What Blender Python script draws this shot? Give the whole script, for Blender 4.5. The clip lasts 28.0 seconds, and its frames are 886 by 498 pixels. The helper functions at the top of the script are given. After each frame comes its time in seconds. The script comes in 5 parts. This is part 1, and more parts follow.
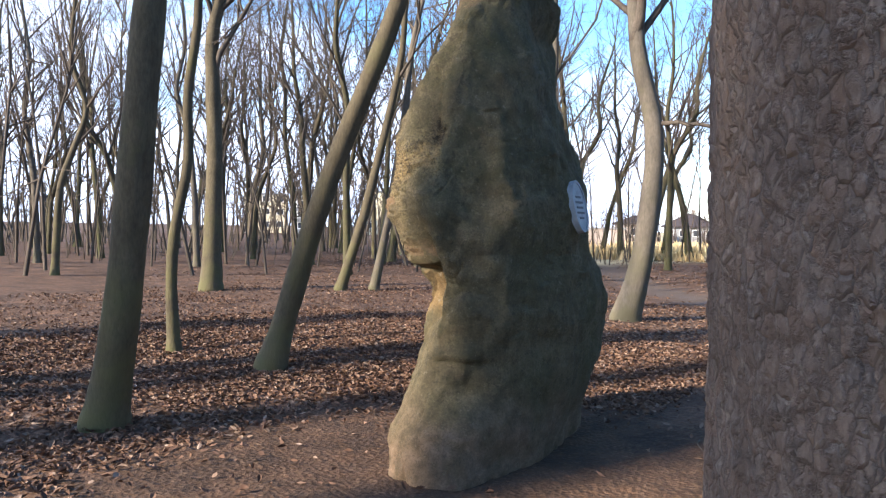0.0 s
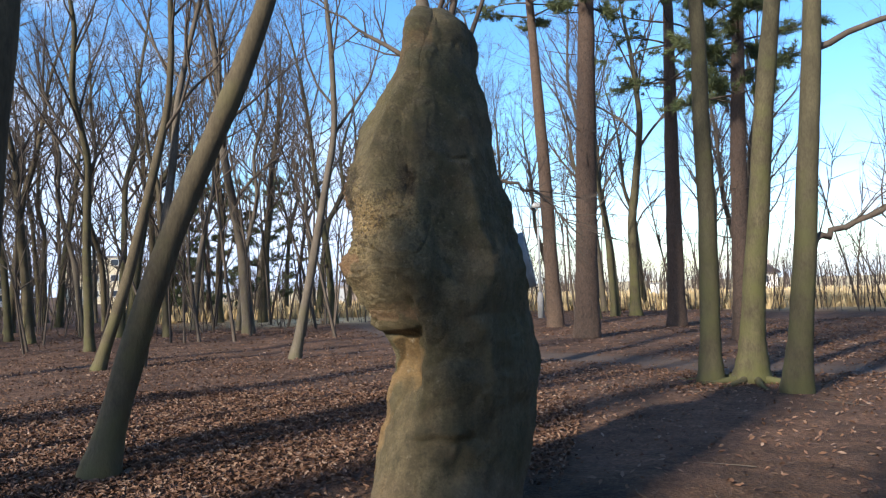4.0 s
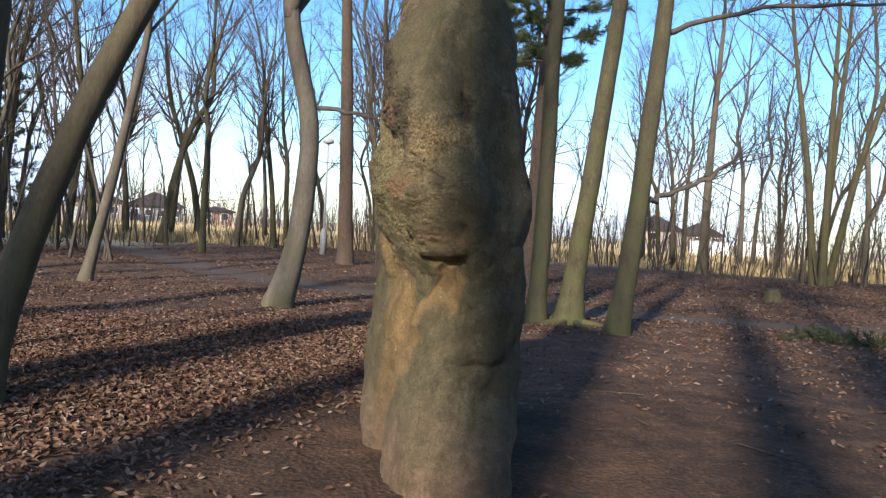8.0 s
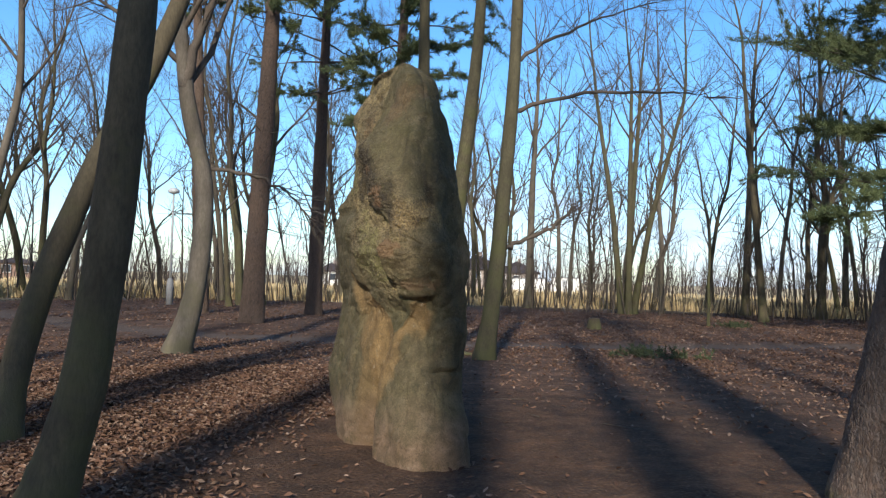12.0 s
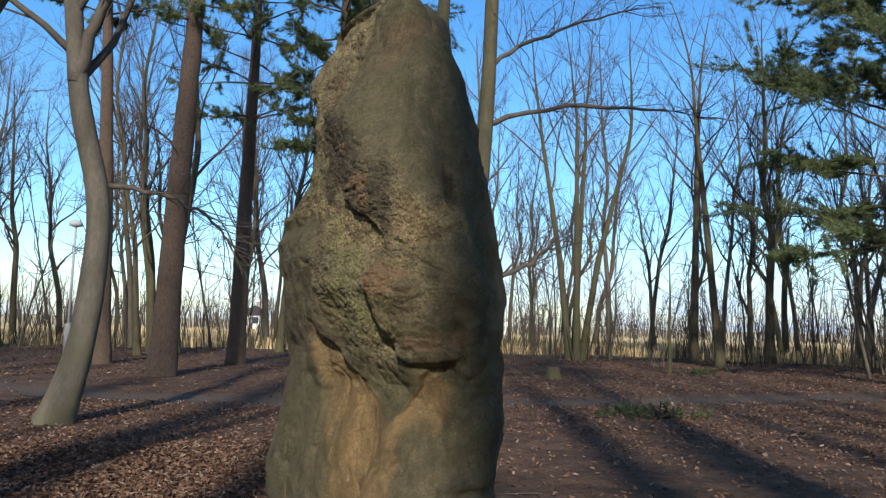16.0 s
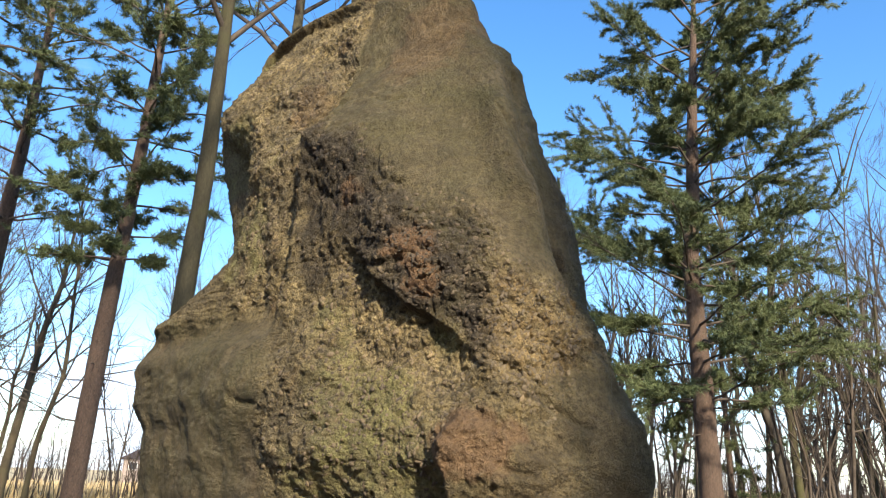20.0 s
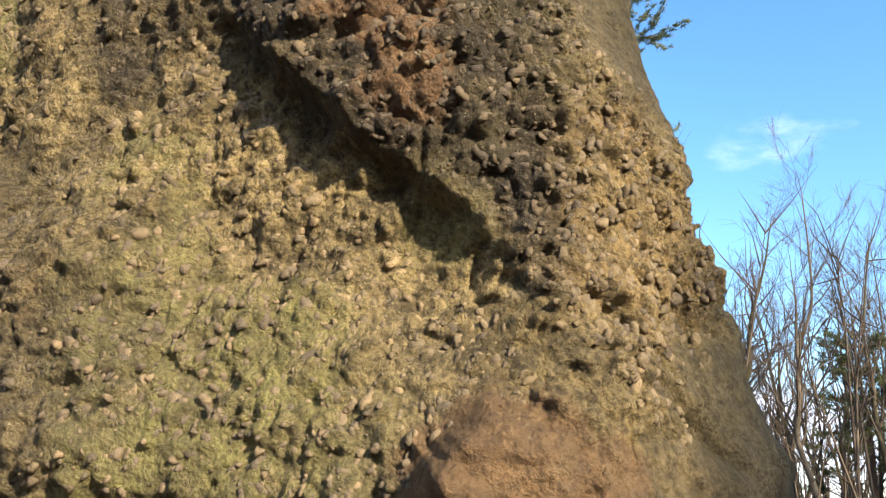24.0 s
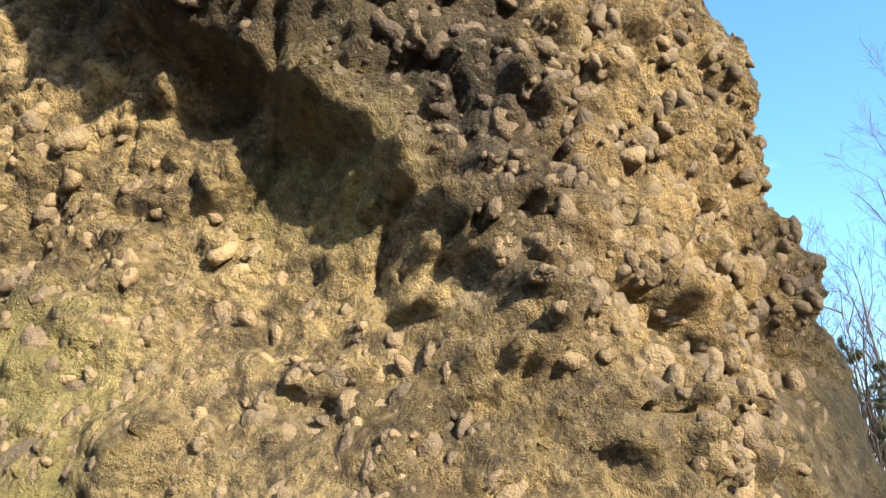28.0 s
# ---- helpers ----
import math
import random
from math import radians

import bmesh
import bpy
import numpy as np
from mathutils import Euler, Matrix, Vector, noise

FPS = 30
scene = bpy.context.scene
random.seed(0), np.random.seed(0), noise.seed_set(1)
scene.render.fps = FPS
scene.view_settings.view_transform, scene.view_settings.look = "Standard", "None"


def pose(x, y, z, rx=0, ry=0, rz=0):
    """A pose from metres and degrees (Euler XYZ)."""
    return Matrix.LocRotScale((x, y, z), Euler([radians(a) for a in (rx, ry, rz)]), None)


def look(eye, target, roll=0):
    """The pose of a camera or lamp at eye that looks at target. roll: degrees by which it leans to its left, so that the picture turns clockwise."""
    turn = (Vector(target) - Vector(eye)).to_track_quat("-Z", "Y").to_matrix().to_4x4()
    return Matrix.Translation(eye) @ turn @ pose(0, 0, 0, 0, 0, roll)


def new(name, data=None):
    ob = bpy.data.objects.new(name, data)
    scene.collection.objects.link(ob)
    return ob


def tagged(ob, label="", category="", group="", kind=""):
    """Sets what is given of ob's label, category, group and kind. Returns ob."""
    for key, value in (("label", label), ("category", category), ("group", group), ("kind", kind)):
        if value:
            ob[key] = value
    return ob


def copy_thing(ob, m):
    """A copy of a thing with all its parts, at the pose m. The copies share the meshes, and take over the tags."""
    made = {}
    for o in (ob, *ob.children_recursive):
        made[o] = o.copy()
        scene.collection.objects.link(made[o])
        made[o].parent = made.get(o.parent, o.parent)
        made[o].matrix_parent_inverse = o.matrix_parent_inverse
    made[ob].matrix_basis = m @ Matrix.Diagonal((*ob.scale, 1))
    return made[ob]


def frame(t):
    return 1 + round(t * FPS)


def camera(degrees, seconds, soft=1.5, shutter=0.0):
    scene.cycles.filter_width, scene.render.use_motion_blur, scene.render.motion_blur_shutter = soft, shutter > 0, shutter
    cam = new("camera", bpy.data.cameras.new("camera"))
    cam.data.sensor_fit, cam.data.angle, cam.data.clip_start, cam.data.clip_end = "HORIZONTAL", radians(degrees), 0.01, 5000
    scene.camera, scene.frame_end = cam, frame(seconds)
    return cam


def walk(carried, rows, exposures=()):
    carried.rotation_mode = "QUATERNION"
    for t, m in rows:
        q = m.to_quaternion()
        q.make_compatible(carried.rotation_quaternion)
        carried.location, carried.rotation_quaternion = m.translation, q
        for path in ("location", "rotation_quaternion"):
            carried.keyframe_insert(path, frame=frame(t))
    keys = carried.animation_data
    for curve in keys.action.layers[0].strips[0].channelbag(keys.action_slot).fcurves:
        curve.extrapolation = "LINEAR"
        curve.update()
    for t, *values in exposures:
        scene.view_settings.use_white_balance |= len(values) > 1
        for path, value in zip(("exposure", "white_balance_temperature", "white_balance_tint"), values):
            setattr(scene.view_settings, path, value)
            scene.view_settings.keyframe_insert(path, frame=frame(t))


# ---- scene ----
cam = camera(62.22, 28.0, soft=1.25)
PATH = [
    (0.0, pose(2.777, -4.648, 1.688, 88.25, -1.01, 35.44)),
    (0.5, pose(2.538, -4.790, 1.704, 88.86, -0.42, 29.76)),
    (1.0, pose(2.329, -4.921, 1.701, 89.84, -0.96, 26.44)),
    (1.5, pose(2.162, -5.136, 1.699, 90.85, -0.08, 24.56)),
    (2.0, pose(2.012, -5.177, 1.706, 91.19, -1.55, 23.13)),
    (2.5, pose(1.825, -5.085, 1.707, 91.45, -1.24, 21.35)),
    (3.0, pose(1.604, -4.997, 1.697, 91.93, -2.33, 18.90)),
    (3.5, pose(1.331, -4.917, 1.702, 92.11, -0.26, 16.19)),
    (5.5, pose(0.420, -4.662, 1.646, 94.29, 0.11, 4.57)),
    (6.0, pose(0.200, -4.747, 1.639, 93.05, -1.40, -0.69)),
    (6.5, pose(-0.032, -4.765, 1.597, 91.65, -0.94, -4.51)),
    (7.0, pose(-0.261, -4.869, 1.637, 90.30, -2.59, -7.90)),
    (7.5, pose(-0.551, -4.988, 1.638, 89.94, 0.68, -8.30)),
    (8.0, pose(-0.739, -4.995, 1.604, 88.29, -3.26, -5.96)),
    (8.5, pose(-0.988, -5.090, 1.638, 88.12, -1.96, -12.94)),
    (9.0, pose(-1.244, -5.228, 1.642, 89.17, -1.00, -14.42)),
    (9.5, pose(-1.513, -5.480, 1.618, 89.17, -2.35, -15.78)),
    (10.0, pose(-1.787, -5.704, 1.575, 89.10, -2.01, -17.57)),
    (10.5, pose(-2.018, -6.006, 1.606, 90.24, 0.71, -19.18)),
    (11.0, pose(-2.145, -6.274, 1.609, 91.86, -1.09, -20.38)),
    (11.5, pose(-2.155, -6.514, 1.597, 92.61, -1.78, -20.49)),
    (12.0, pose(-2.219, -6.660, 1.604, 92.20, -1.53, -19.70)),
    (12.5, pose(-2.307, -6.688, 1.606, 91.03, -1.21, -19.52)),
    (14.5, pose(-2.180, -5.274, 1.657, 91.49, -0.44, -22.64)),
    (15.0, pose(-2.006, -4.813, 1.672, 93.67, -2.42, -23.58)),
    (15.5, pose(-1.910, -4.435, 1.642, 95.34, -2.22, -24.56)),
    (16.0, pose(-1.827, -3.977, 1.631, 95.69, -1.42, -25.49)),
    (16.5, pose(-1.732, -3.552, 1.608, 93.08, -2.21, -26.25)),
    (17.0, pose(-1.693, -3.188, 1.568, 88.58, -2.21, -27.15)),
    (17.5, pose(-1.682, -2.855, 1.583, 88.98, -1.76, -29.78)),
    (18.0, pose(-1.704, -2.568, 1.600, 90.95, -1.63, -33.55)),
    (18.5, pose(-1.725, -2.338, 1.646, 93.05, -2.40, -36.66)),
    (19.0, pose(-1.765, -2.147, 1.680, 96.29, -2.03, -39.16)),
    (19.5, pose(-1.803, -1.945, 1.723, 102.09, -1.46, -41.32)),
    (20.0, pose(-1.830, -1.812, 1.756, 107.37, -1.79, -43.81)),
    (20.5, pose(-1.784, -1.655, 1.791, 111.97, -1.54, -44.17)),
    (22.5, pose(-1.535, -1.145, 1.840, 113.97, -4.81, -51.75)),
    (23.0, pose(-1.428, -1.037, 1.813, 112.46, -6.13, -55.46)),
    (23.5, pose(-1.287, -0.926, 1.814, 110.24, -6.20, -58.23)),
    (24.0, pose(-1.189, -0.855, 1.838, 107.42, -5.73, -61.07)),
    (24.5, pose(-1.092, -0.794, 1.833, 105.29, -4.38, -63.76)),
    (25.0, pose(-1.006, -0.761, 1.845, 102.91, -4.05, -68.86)),
    (25.5, pose(-0.913, -0.735, 1.874, 101.72, -2.46, -72.78)),
    (26.0, pose(-0.834, -0.710, 1.910, 103.14, -2.29, -70.28)),
    (26.5, pose(-0.788, -0.689, 1.931, 104.46, -1.95, -68.29)),
    (27.0, pose(-0.772, -0.697, 1.949, 107.16, -2.52, -67.43)),
    (27.5, pose(-0.803, -0.688, 1.947, 110.04, -1.95, -68.78)),
    (28.0, pose(-0.837, -0.689, 1.917, 111.44, -2.56, -64.91)),
]
EXPOSURES = [(0.0, 1.58, 6250, 13), (2.0, 1.06, 6150, 12), (3.5, 0.86, 6100, 12), (5.5, 0.62, 6100, 11), (7.0, 0.58, 6050, 11), (9.0, 0.84, 6100, 12), (12.0, 0.36, 5950, 9), (15.0, 0.36, 5900, 7), (16.2, 0.26, 5850, 7), (18.0, 1.0, 6250, 9), (20.5, 1.06, 6600, 11),
             (22.5, 1.26, 7050, 11), (24.0, 1.54, 7150, 11), (26.0, 1.66, 6950, 11), (28.0, 1.84, 7000, 11)]
walk(cam, PATH, EXPOSURES)

# ---- daylight: low winter sun from the south-south-west, broken cloud ----
SUN_DIR = Vector((-0.40, -0.81, 0.44)).normalized()
world = bpy.data.worlds.new("sky")
scene.world = world
world.use_nodes = True
wn, wl = world.node_tree.nodes, world.node_tree.links
wn.clear()
w_out = wn.new("ShaderNodeOutputWorld")
w_bg = wn.new("ShaderNodeBackground")
sky = wn.new("ShaderNodeTexSky")
sky.sky_type = "NISHITA"
sky.sun_disc = False
sky.sun_elevation = math.asin(SUN_DIR.z)
sky.sun_rotation = math.atan2(SUN_DIR.x, SUN_DIR.y)
sky.air_density, sky.dust_density, sky.ozone_density = 1.0, 0.6, 2.5
w_co = wn.new("ShaderNodeTexCoord")
w_sep = wn.new("ShaderNodeSeparateXYZ")
wl.new(w_co.outputs["Generated"], w_sep.inputs[0])
w_map = wn.new("ShaderNodeMapping")
w_map.inputs["Scale"].default_value = (1.0, 1.0, 2.6)
wl.new(w_co.outputs["Generated"], w_map.inputs[0])
w_noise = wn.new("ShaderNodeTexNoise")
w_noise.inputs["Scale"].default_value = 2.2
w_noise.inputs["Detail"].default_value = 7
w_noise.inputs["Roughness"].default_value = 0.58
wl.new(w_map.outputs[0], w_noise.inputs["Vector"])
# cloud cover: thick near the horizon and toward the west, broken overhead
w_hor = wn.new("ShaderNodeMapRange")
w_hor.inputs["From Min"].default_value, w_hor.inputs["From Max"].default_value = 0.02, 0.24
w_hor.inputs["To Min"].default_value, w_hor.inputs["To Max"].default_value = 0.24, 0.0
wl.new(w_sep.outputs["Z"], w_hor.inputs["Value"])
w_west = wn.new("ShaderNodeMapRange")
w_west.inputs["From Min"].default_value, w_west.inputs["From Max"].default_value = -0.15, -0.8
w_west.inputs["To Min"].default_value, w_west.inputs["To Max"].default_value = 0.0, 0.24
wl.new(w_sep.outputs["X"], w_west.inputs["Value"])
w_add = wn.new("ShaderNodeMath")
wl.new(w_noise.outputs["Fac"], w_add.inputs[0])
wl.new(w_hor.outputs[0], w_add.inputs[1])
w_add2 = wn.new("ShaderNodeMath")
wl.new(w_add.outputs[0], w_add2.inputs[0])
wl.new(w_west.outputs[0], w_add2.inputs[1])
w_cl = wn.new("ShaderNodeMapRange")
w_cl.interpolation_type = "SMOOTHSTEP"
w_cl.inputs["From Min"].default_value, w_cl.inputs["From Max"].default_value = 0.60, 0.82
wl.new(w_add2.outputs[0], w_cl.inputs["Value"])
w_mix = wn.new("ShaderNodeMix")
w_mix.data_type = "RGBA"
wl.new(w_cl.outputs[0], w_mix.inputs["Factor"])
w_hue = wn.new("ShaderNodeHueSaturation")
w_hue.inputs["Saturation"].default_value = 1.24
w_hue.inputs["Value"].default_value = 1.5
wl.new(sky.outputs[0], w_hue.inputs["Color"])
wl.new(w_hue.outputs[0], w_mix.inputs["A"])
w_mix.inputs["B"].default_value = (5.4, 6.4, 8.3, 1)
wl.new(w_mix.outputs["Result"], w_bg.inputs["Color"])
w_bg.inputs["Strength"].default_value = 0.112
wl.new(w_bg.outputs[0], w_out.inputs[0])

sun = new("sun", bpy.data.lights.new("sun", "SUN"))
sun.data.energy, sun.data.angle, sun.data.color = 4.8, radians(2.0), (1.0, 0.88, 0.70)
sun.matrix_world = look(SUN_DIR * 60, (0, 0, 0))

# ---- noise on arrays ----
def lattice(ix, iy, iz, seed):
    h = (ix * 374761393 + iy * 668265263 + iz * 2147483647 + seed * 974634777) & 0xFFFFFFFF
    h = ((h ^ (h >> 13)) * 1274126177) & 0xFFFFFFFF
    h = ((h ^ (h >> 16)) * 2246822519) & 0xFFFFFFFF
    return ((h ^ (h >> 15)) & 0xFFFFFF) / 8388607.5 - 1.0


def vnoise(p, scale, seed=0):
    q = np.asarray(p, float) * scale
    i = np.floor(q).astype(np.int64)
    w = q - i
    w = w * w * w * (w * (w * 6 - 15) + 10)
    total = 0
    for dx in (0, 1):
        for dy in (0, 1):
            for dz in (0, 1):
                k = (w[:, 0] if dx else 1 - w[:, 0]) * (w[:, 1] if dy else 1 - w[:, 1]) * (w[:, 2] if dz else 1 - w[:, 2])
                total = total + k * lattice(i[:, 0] + dx, i[:, 1] + dy, i[:, 2] + dz, seed)
    return total


def fbm(p, scale, octaves=4, gain=0.5, seed=0):
    total, amp = 0, 1.0
    for o in range(octaves):
        total = total + amp * vnoise(p, scale * 2.03**o, seed + o)
        amp *= gain
    return total


def cells(p, scale, seed=0):
    """Distance to the nearest of scattered points, and a random value of that point."""
    q = np.asarray(p, float) * scale
    i = np.floor(q).astype(np.int64)
    best, value = np.full(len(q), 9.0), np.zeros(len(q))
    for dx in (-1, 0, 1):
        for dy in (-1, 0, 1):
            for dz in (-1, 0, 1):
                c = i + (dx, dy, dz)
                j = np.stack([c[:, k] + 0.5 + 0.42 * lattice(c[:, 0], c[:, 1], c[:, 2], seed + k) for k in range(3)], 1)
                d = np.linalg.norm(q - j, axis=1)
                near = d < best
                best = np.where(near, d, best)
                value = np.where(near, lattice(c[:, 0], c[:, 1], c[:, 2], seed + 7), value)
    return best, value


def step(a, b, x):
    w = np.clip((x - a) / (b - a), 0, 1)
    return w * w * (3 - 2 * w)


# ---- materials ----
class Mat:
    """A node material with short ways to add nodes."""
    def __init__(self, name, rough=0.9):
        self.mat = bpy.data.materials.new(name)
        self.mat.use_nodes = True
        self.n, self.l = self.mat.node_tree.nodes, self.mat.node_tree.links
        self.bsdf = self.n["Principled BSDF"]
        self.bsdf.inputs["Roughness"].default_value = rough
        self.bsdf.inputs["Specular IOR Level"].default_value = 0.25
        self.co = self.n.new("ShaderNodeTexCoord").outputs["Object"]

    def put(self, socket, value):
        if isinstance(value, bpy.types.NodeSocket):
            self.l.new(value, socket)
        else:
            socket.default_value = value

    def coords(self, scale=(1, 1, 1)):
        m = self.n.new("ShaderNodeMapping")
        m.inputs["Scale"].default_value = scale
        self.l.new(self.co, m.inputs[0])
        return m.outputs[0]

    def noise(self, scale, detail=5, rough=0.55, vec=None, distort=0.0):
        t = self.n.new("ShaderNodeTexNoise")
        t.inputs["Scale"].default_value, t.inputs["Detail"].default_value = scale, detail
        t.inputs["Roughness"].default_value, t.inputs["Distortion"].default_value = rough, distort
        self.l.new(vec or self.co, t.inputs["Vector"])
        return t.outputs["Fac"]

    def voronoi(self, scale, vec=None, feature="F1", out="Distance"):
        t = self.n.new("ShaderNodeTexVoronoi")
        t.feature = feature
        t.inputs["Scale"].default_value = scale
        self.l.new(vec or self.co, t.inputs["Vector"])
        return t.outputs[out]

    def ramp(self, fac, *stops):
        r = self.n.new("ShaderNodeValToRGB")
        e = r.color_ramp.elements
        while len(e) < len(stops):
            e.new(0.5)
        for k, (pos, col) in zip(e, stops):
            k.position = pos
            k.color = (*col, 1) if len(col) == 3 else col
        self.l.new(fac, r.inputs[0])
        return r.outputs[0]

    def span(self, fac, a, b, lo=0.0, hi=1.0):
        m = self.n.new("ShaderNodeMapRange")
        for key, v in (("From Min", a), ("From Max", b), ("To Min", lo), ("To Max", hi)):
            m.inputs[key].default_value = v
        self.l.new(fac, m.inputs["Value"])
        return m.outputs[0]

    def mix(self, fac, a, b, kind="MIX"):
        m = self.n.new("ShaderNodeMix")
        m.data_type, m.blend_type = "RGBA", kind
        self.put(m.inputs["Factor"], fac)
        for s, v in ((m.inputs["A"], a), (m.inputs["B"], b)):
            self.put(s, (*v, 1) if isinstance(v, tuple) and len(v) == 3 else v)
        return m.outputs["Result"]

    def maths(self, op, a, b):
        m = self.n.new("ShaderNodeMath")
        m.operation = op
        self.put(m.inputs[0], a)
        self.put(m.inputs[1], b)
        return m.outputs[0]

    def attr(self, name, out="Fac"):
        a = self.n.new("ShaderNodeAttribute")
        a.attribute_name = name
        return a.outputs[out]

    def place(self):
        return self.n.new("ShaderNodeNewGeometry").outputs["Position"]

    def tint(self):
        return self.n.new("ShaderNodeObjectInfo").outputs["Color"]

    def random(self):
        return self.n.new("ShaderNodeObjectInfo").outputs["Random"]

    def island(self):
        return self.n.new("ShaderNodeNewGeometry").outputs["Random Per Island"]

    def height(self):
        s = self.n.new("ShaderNodeSeparateXYZ")
        self.l.new(self.co, s.inputs[0])
        return s.outputs["Z"]

    def colour(self, c):
        self.put(self.bsdf.inputs["Base Color"], (*c, 1) if isinstance(c, tuple) else c)
        return self

    def bump(self, h, strength=0.5, dist=0.02):
        b = self.n.new("ShaderNodeBump")
        b.inputs["Strength"].default_value, b.inputs["Distance"].default_value = strength, dist
        self.l.new(h, b.inputs["Height"])
        self.l.new(b.outputs[0], self.bsdf.inputs["Normal"])
        return self


def bark(name, dark, light, moss=None, scale=1.0, moss_top=2.5, plates=False):
    m = Mat(name, 0.92)
    v = m.coords((1, 1, 0.35 if not plates else 0.42))
    n1, n2 = m.noise(6 * scale, 6, 0.6, v), m.noise(45 * scale, 5, 0.6, v)
    c = m.mix(m.span(n1, 0.3, 0.7), dark, light)
    c = m.mix(m.span(n2, 0.35, 0.7, 0, 0.5), c, tuple(k * 0.45 for k in dark))
    if moss:
        g = m.maths("ADD", m.span(m.height(), 0.0, moss_top, 0.62, -0.1 if plates else 0.25), m.span(m.noise(2.3, 4), 0.3, 0.7, -0.35, 0.35))
        c = m.mix(m.span(g, 0.35, 0.75, 0, 0.8), c, moss)
    c = m.mix(m.span(m.random(), 0, 1, 0, 0.35), c, tuple(k * 1.5 for k in dark))
    h = m.maths("ADD", n2, m.span(n1, 0, 1, 0, 1.5))
    if plates:
        warp = m.mix(0.05, v, m.noise(16, 5, 0.65))
        crack = m.voronoi(50, warp, "DISTANCE_TO_EDGE")
        c = m.mix(m.maths("MULTIPLY", m.span(crack, 0.0, 0.10, 0.6, 0), m.span(m.noise(9, 5, 0.6), 0.35, 0.6, 0.1, 1)), c, (0.034, 0.026, 0.022))
        c = m.mix(m.span(m.noise(70, 5, 0.7, v), 0.55, 0.68, 0, 0.5), c, (0.30, 0.25, 0.21))
        c = m.mix(m.span(m.voronoi(50, warp, out="Color"), 0.2, 0.9, 0, 0.45), c, (0.20, 0.125, 0.085))
        h = m.maths("ADD", h, m.span(crack, 0, 0.2, 0, 2.2))
    m.colour(c)
    m.bump(h, 0.6, 0.012)
    return m.mat


BARK_GREY = bark("bark_grey", (0.058, 0.047, 0.029), (0.132, 0.107, 0.066), (0.098, 0.094, 0.038))
BARK_BEECH = bark("bark_smooth", (0.080, 0.066, 0.050), (0.165, 0.140, 0.108), (0.098, 0.090, 0.048), 0.7)
BARK_GREEN = bark("bark_algae", (0.052, 0.045, 0.027), (0.116, 0.100, 0.057), (0.080, 0.082, 0.030), 1.0, 6.0)
BARK_PLATES = bark("bark_scaly", (0.100, 0.074, 0.058), (0.240, 0.185, 0.148), (0.090, 0.098, 0.032), 2.6, 0.35, plates=True)
BARK_PINE = bark("bark_pine", (0.060, 0.043, 0.033), (0.150, 0.108, 0.080), None, 2.6, plates=True)
BARK_TWIG = bark("bark_twig", (0.064, 0.050, 0.039), (0.140, 0.113, 0.086))

# ---- mesh helpers ----
def mesh_from(name, verts, faces, mats, smooth=True):
    me = bpy.data.meshes.new(name)
    verts = np.asarray(verts, float)
    if isinstance(faces, np.ndarray):
        k = faces.shape[1]
        me.vertices.add(len(verts))
        me.vertices.foreach_set("co", verts.ravel())
        me.loops.add(faces.size)
        me.loops.foreach_set("vertex_index", faces.ravel().astype(np.int32))
        me.polygons.add(len(faces))
        me.polygons.foreach_set("loop_start", np.arange(len(faces), dtype=np.int32) * k)
        me.update(calc_edges=True)
        me.validate()
    else:
        me.from_pydata([tuple(v) for v in verts], [], faces)
    for m in mats if isinstance(mats, (list, tuple)) else [mats]:
        me.materials.append(m)
    me.shade_smooth() if smooth else me.shade_flat()
    return me


def piece(name, me, parent=None, label=""):
    ob = new(name, me)
    if parent:
        ob.parent = parent
    return tagged(ob, label)


def part(name, bm, material, parent, label="", smooth=False):
    me = bpy.data.meshes.new(name)
    bm.to_mesh(me)
    bm.free()
    me.materials.append(material)
    me.shade_smooth() if smooth else me.shade_flat()
    return piece(name, me, parent, label)


def paint(me, name, values):
    a = me.attributes.new(name, "FLOAT", "POINT")
    a.data.foreach_set("value", np.asarray(values, np.float32))


class Tubes:
    """Collects tapered tubes into one mesh."""
    def __init__(self):
        self.v, self.f, self.count = [], [], 0

    def add(self, pts, radii, sides=6, lump=0.0, seed=0):
        pts, radii = np.asarray(pts, float), np.asarray(radii, float)
        n = len(pts)
        tan = np.gradient(pts, axis=0)
        tan /= np.linalg.norm(tan, axis=1)[:, None] + 1e-9
        ref = np.array([1.0, 0, 0]) if abs(tan[0][0]) < 0.8 else np.array([0, 1.0, 0])
        u = np.cross(tan, ref)
        u /= np.linalg.norm(u, axis=1)[:, None] + 1e-9
        w = np.cross(tan, u)
        a = np.arange(sides) * 2 * np.pi / sides
        ring = np.cos(a)[None, :, None] * u[:, None] + np.sin(a)[None, :, None] * w[:, None]
        r = np.repeat(radii[:, None], sides, 1)
        v = pts[:, None] + ring * r[..., None]
        if lump:
            k = fbm(v.reshape(-1, 3), 2.2, 3, 0.5, seed).reshape(n, sides)
            v = pts[:, None] + ring * (r * (1 + lump * k))[..., None]
        self.v.append(v.reshape(-1, 3))
        i = np.arange(n - 1)[:, None] * sides + np.arange(sides)[None]
        j = np.arange(n - 1)[:, None] * sides + (np.arange(sides)[None] + 1) % sides
        self.f.append((np.stack([i, j, j + sides, i + sides], -1).reshape(-1, 4) + self.count))
        self.count += n * sides

    def mesh(self, name, mat):
        return mesh_from(name, np.concatenate(self.v), np.concatenate(self.f), mat)


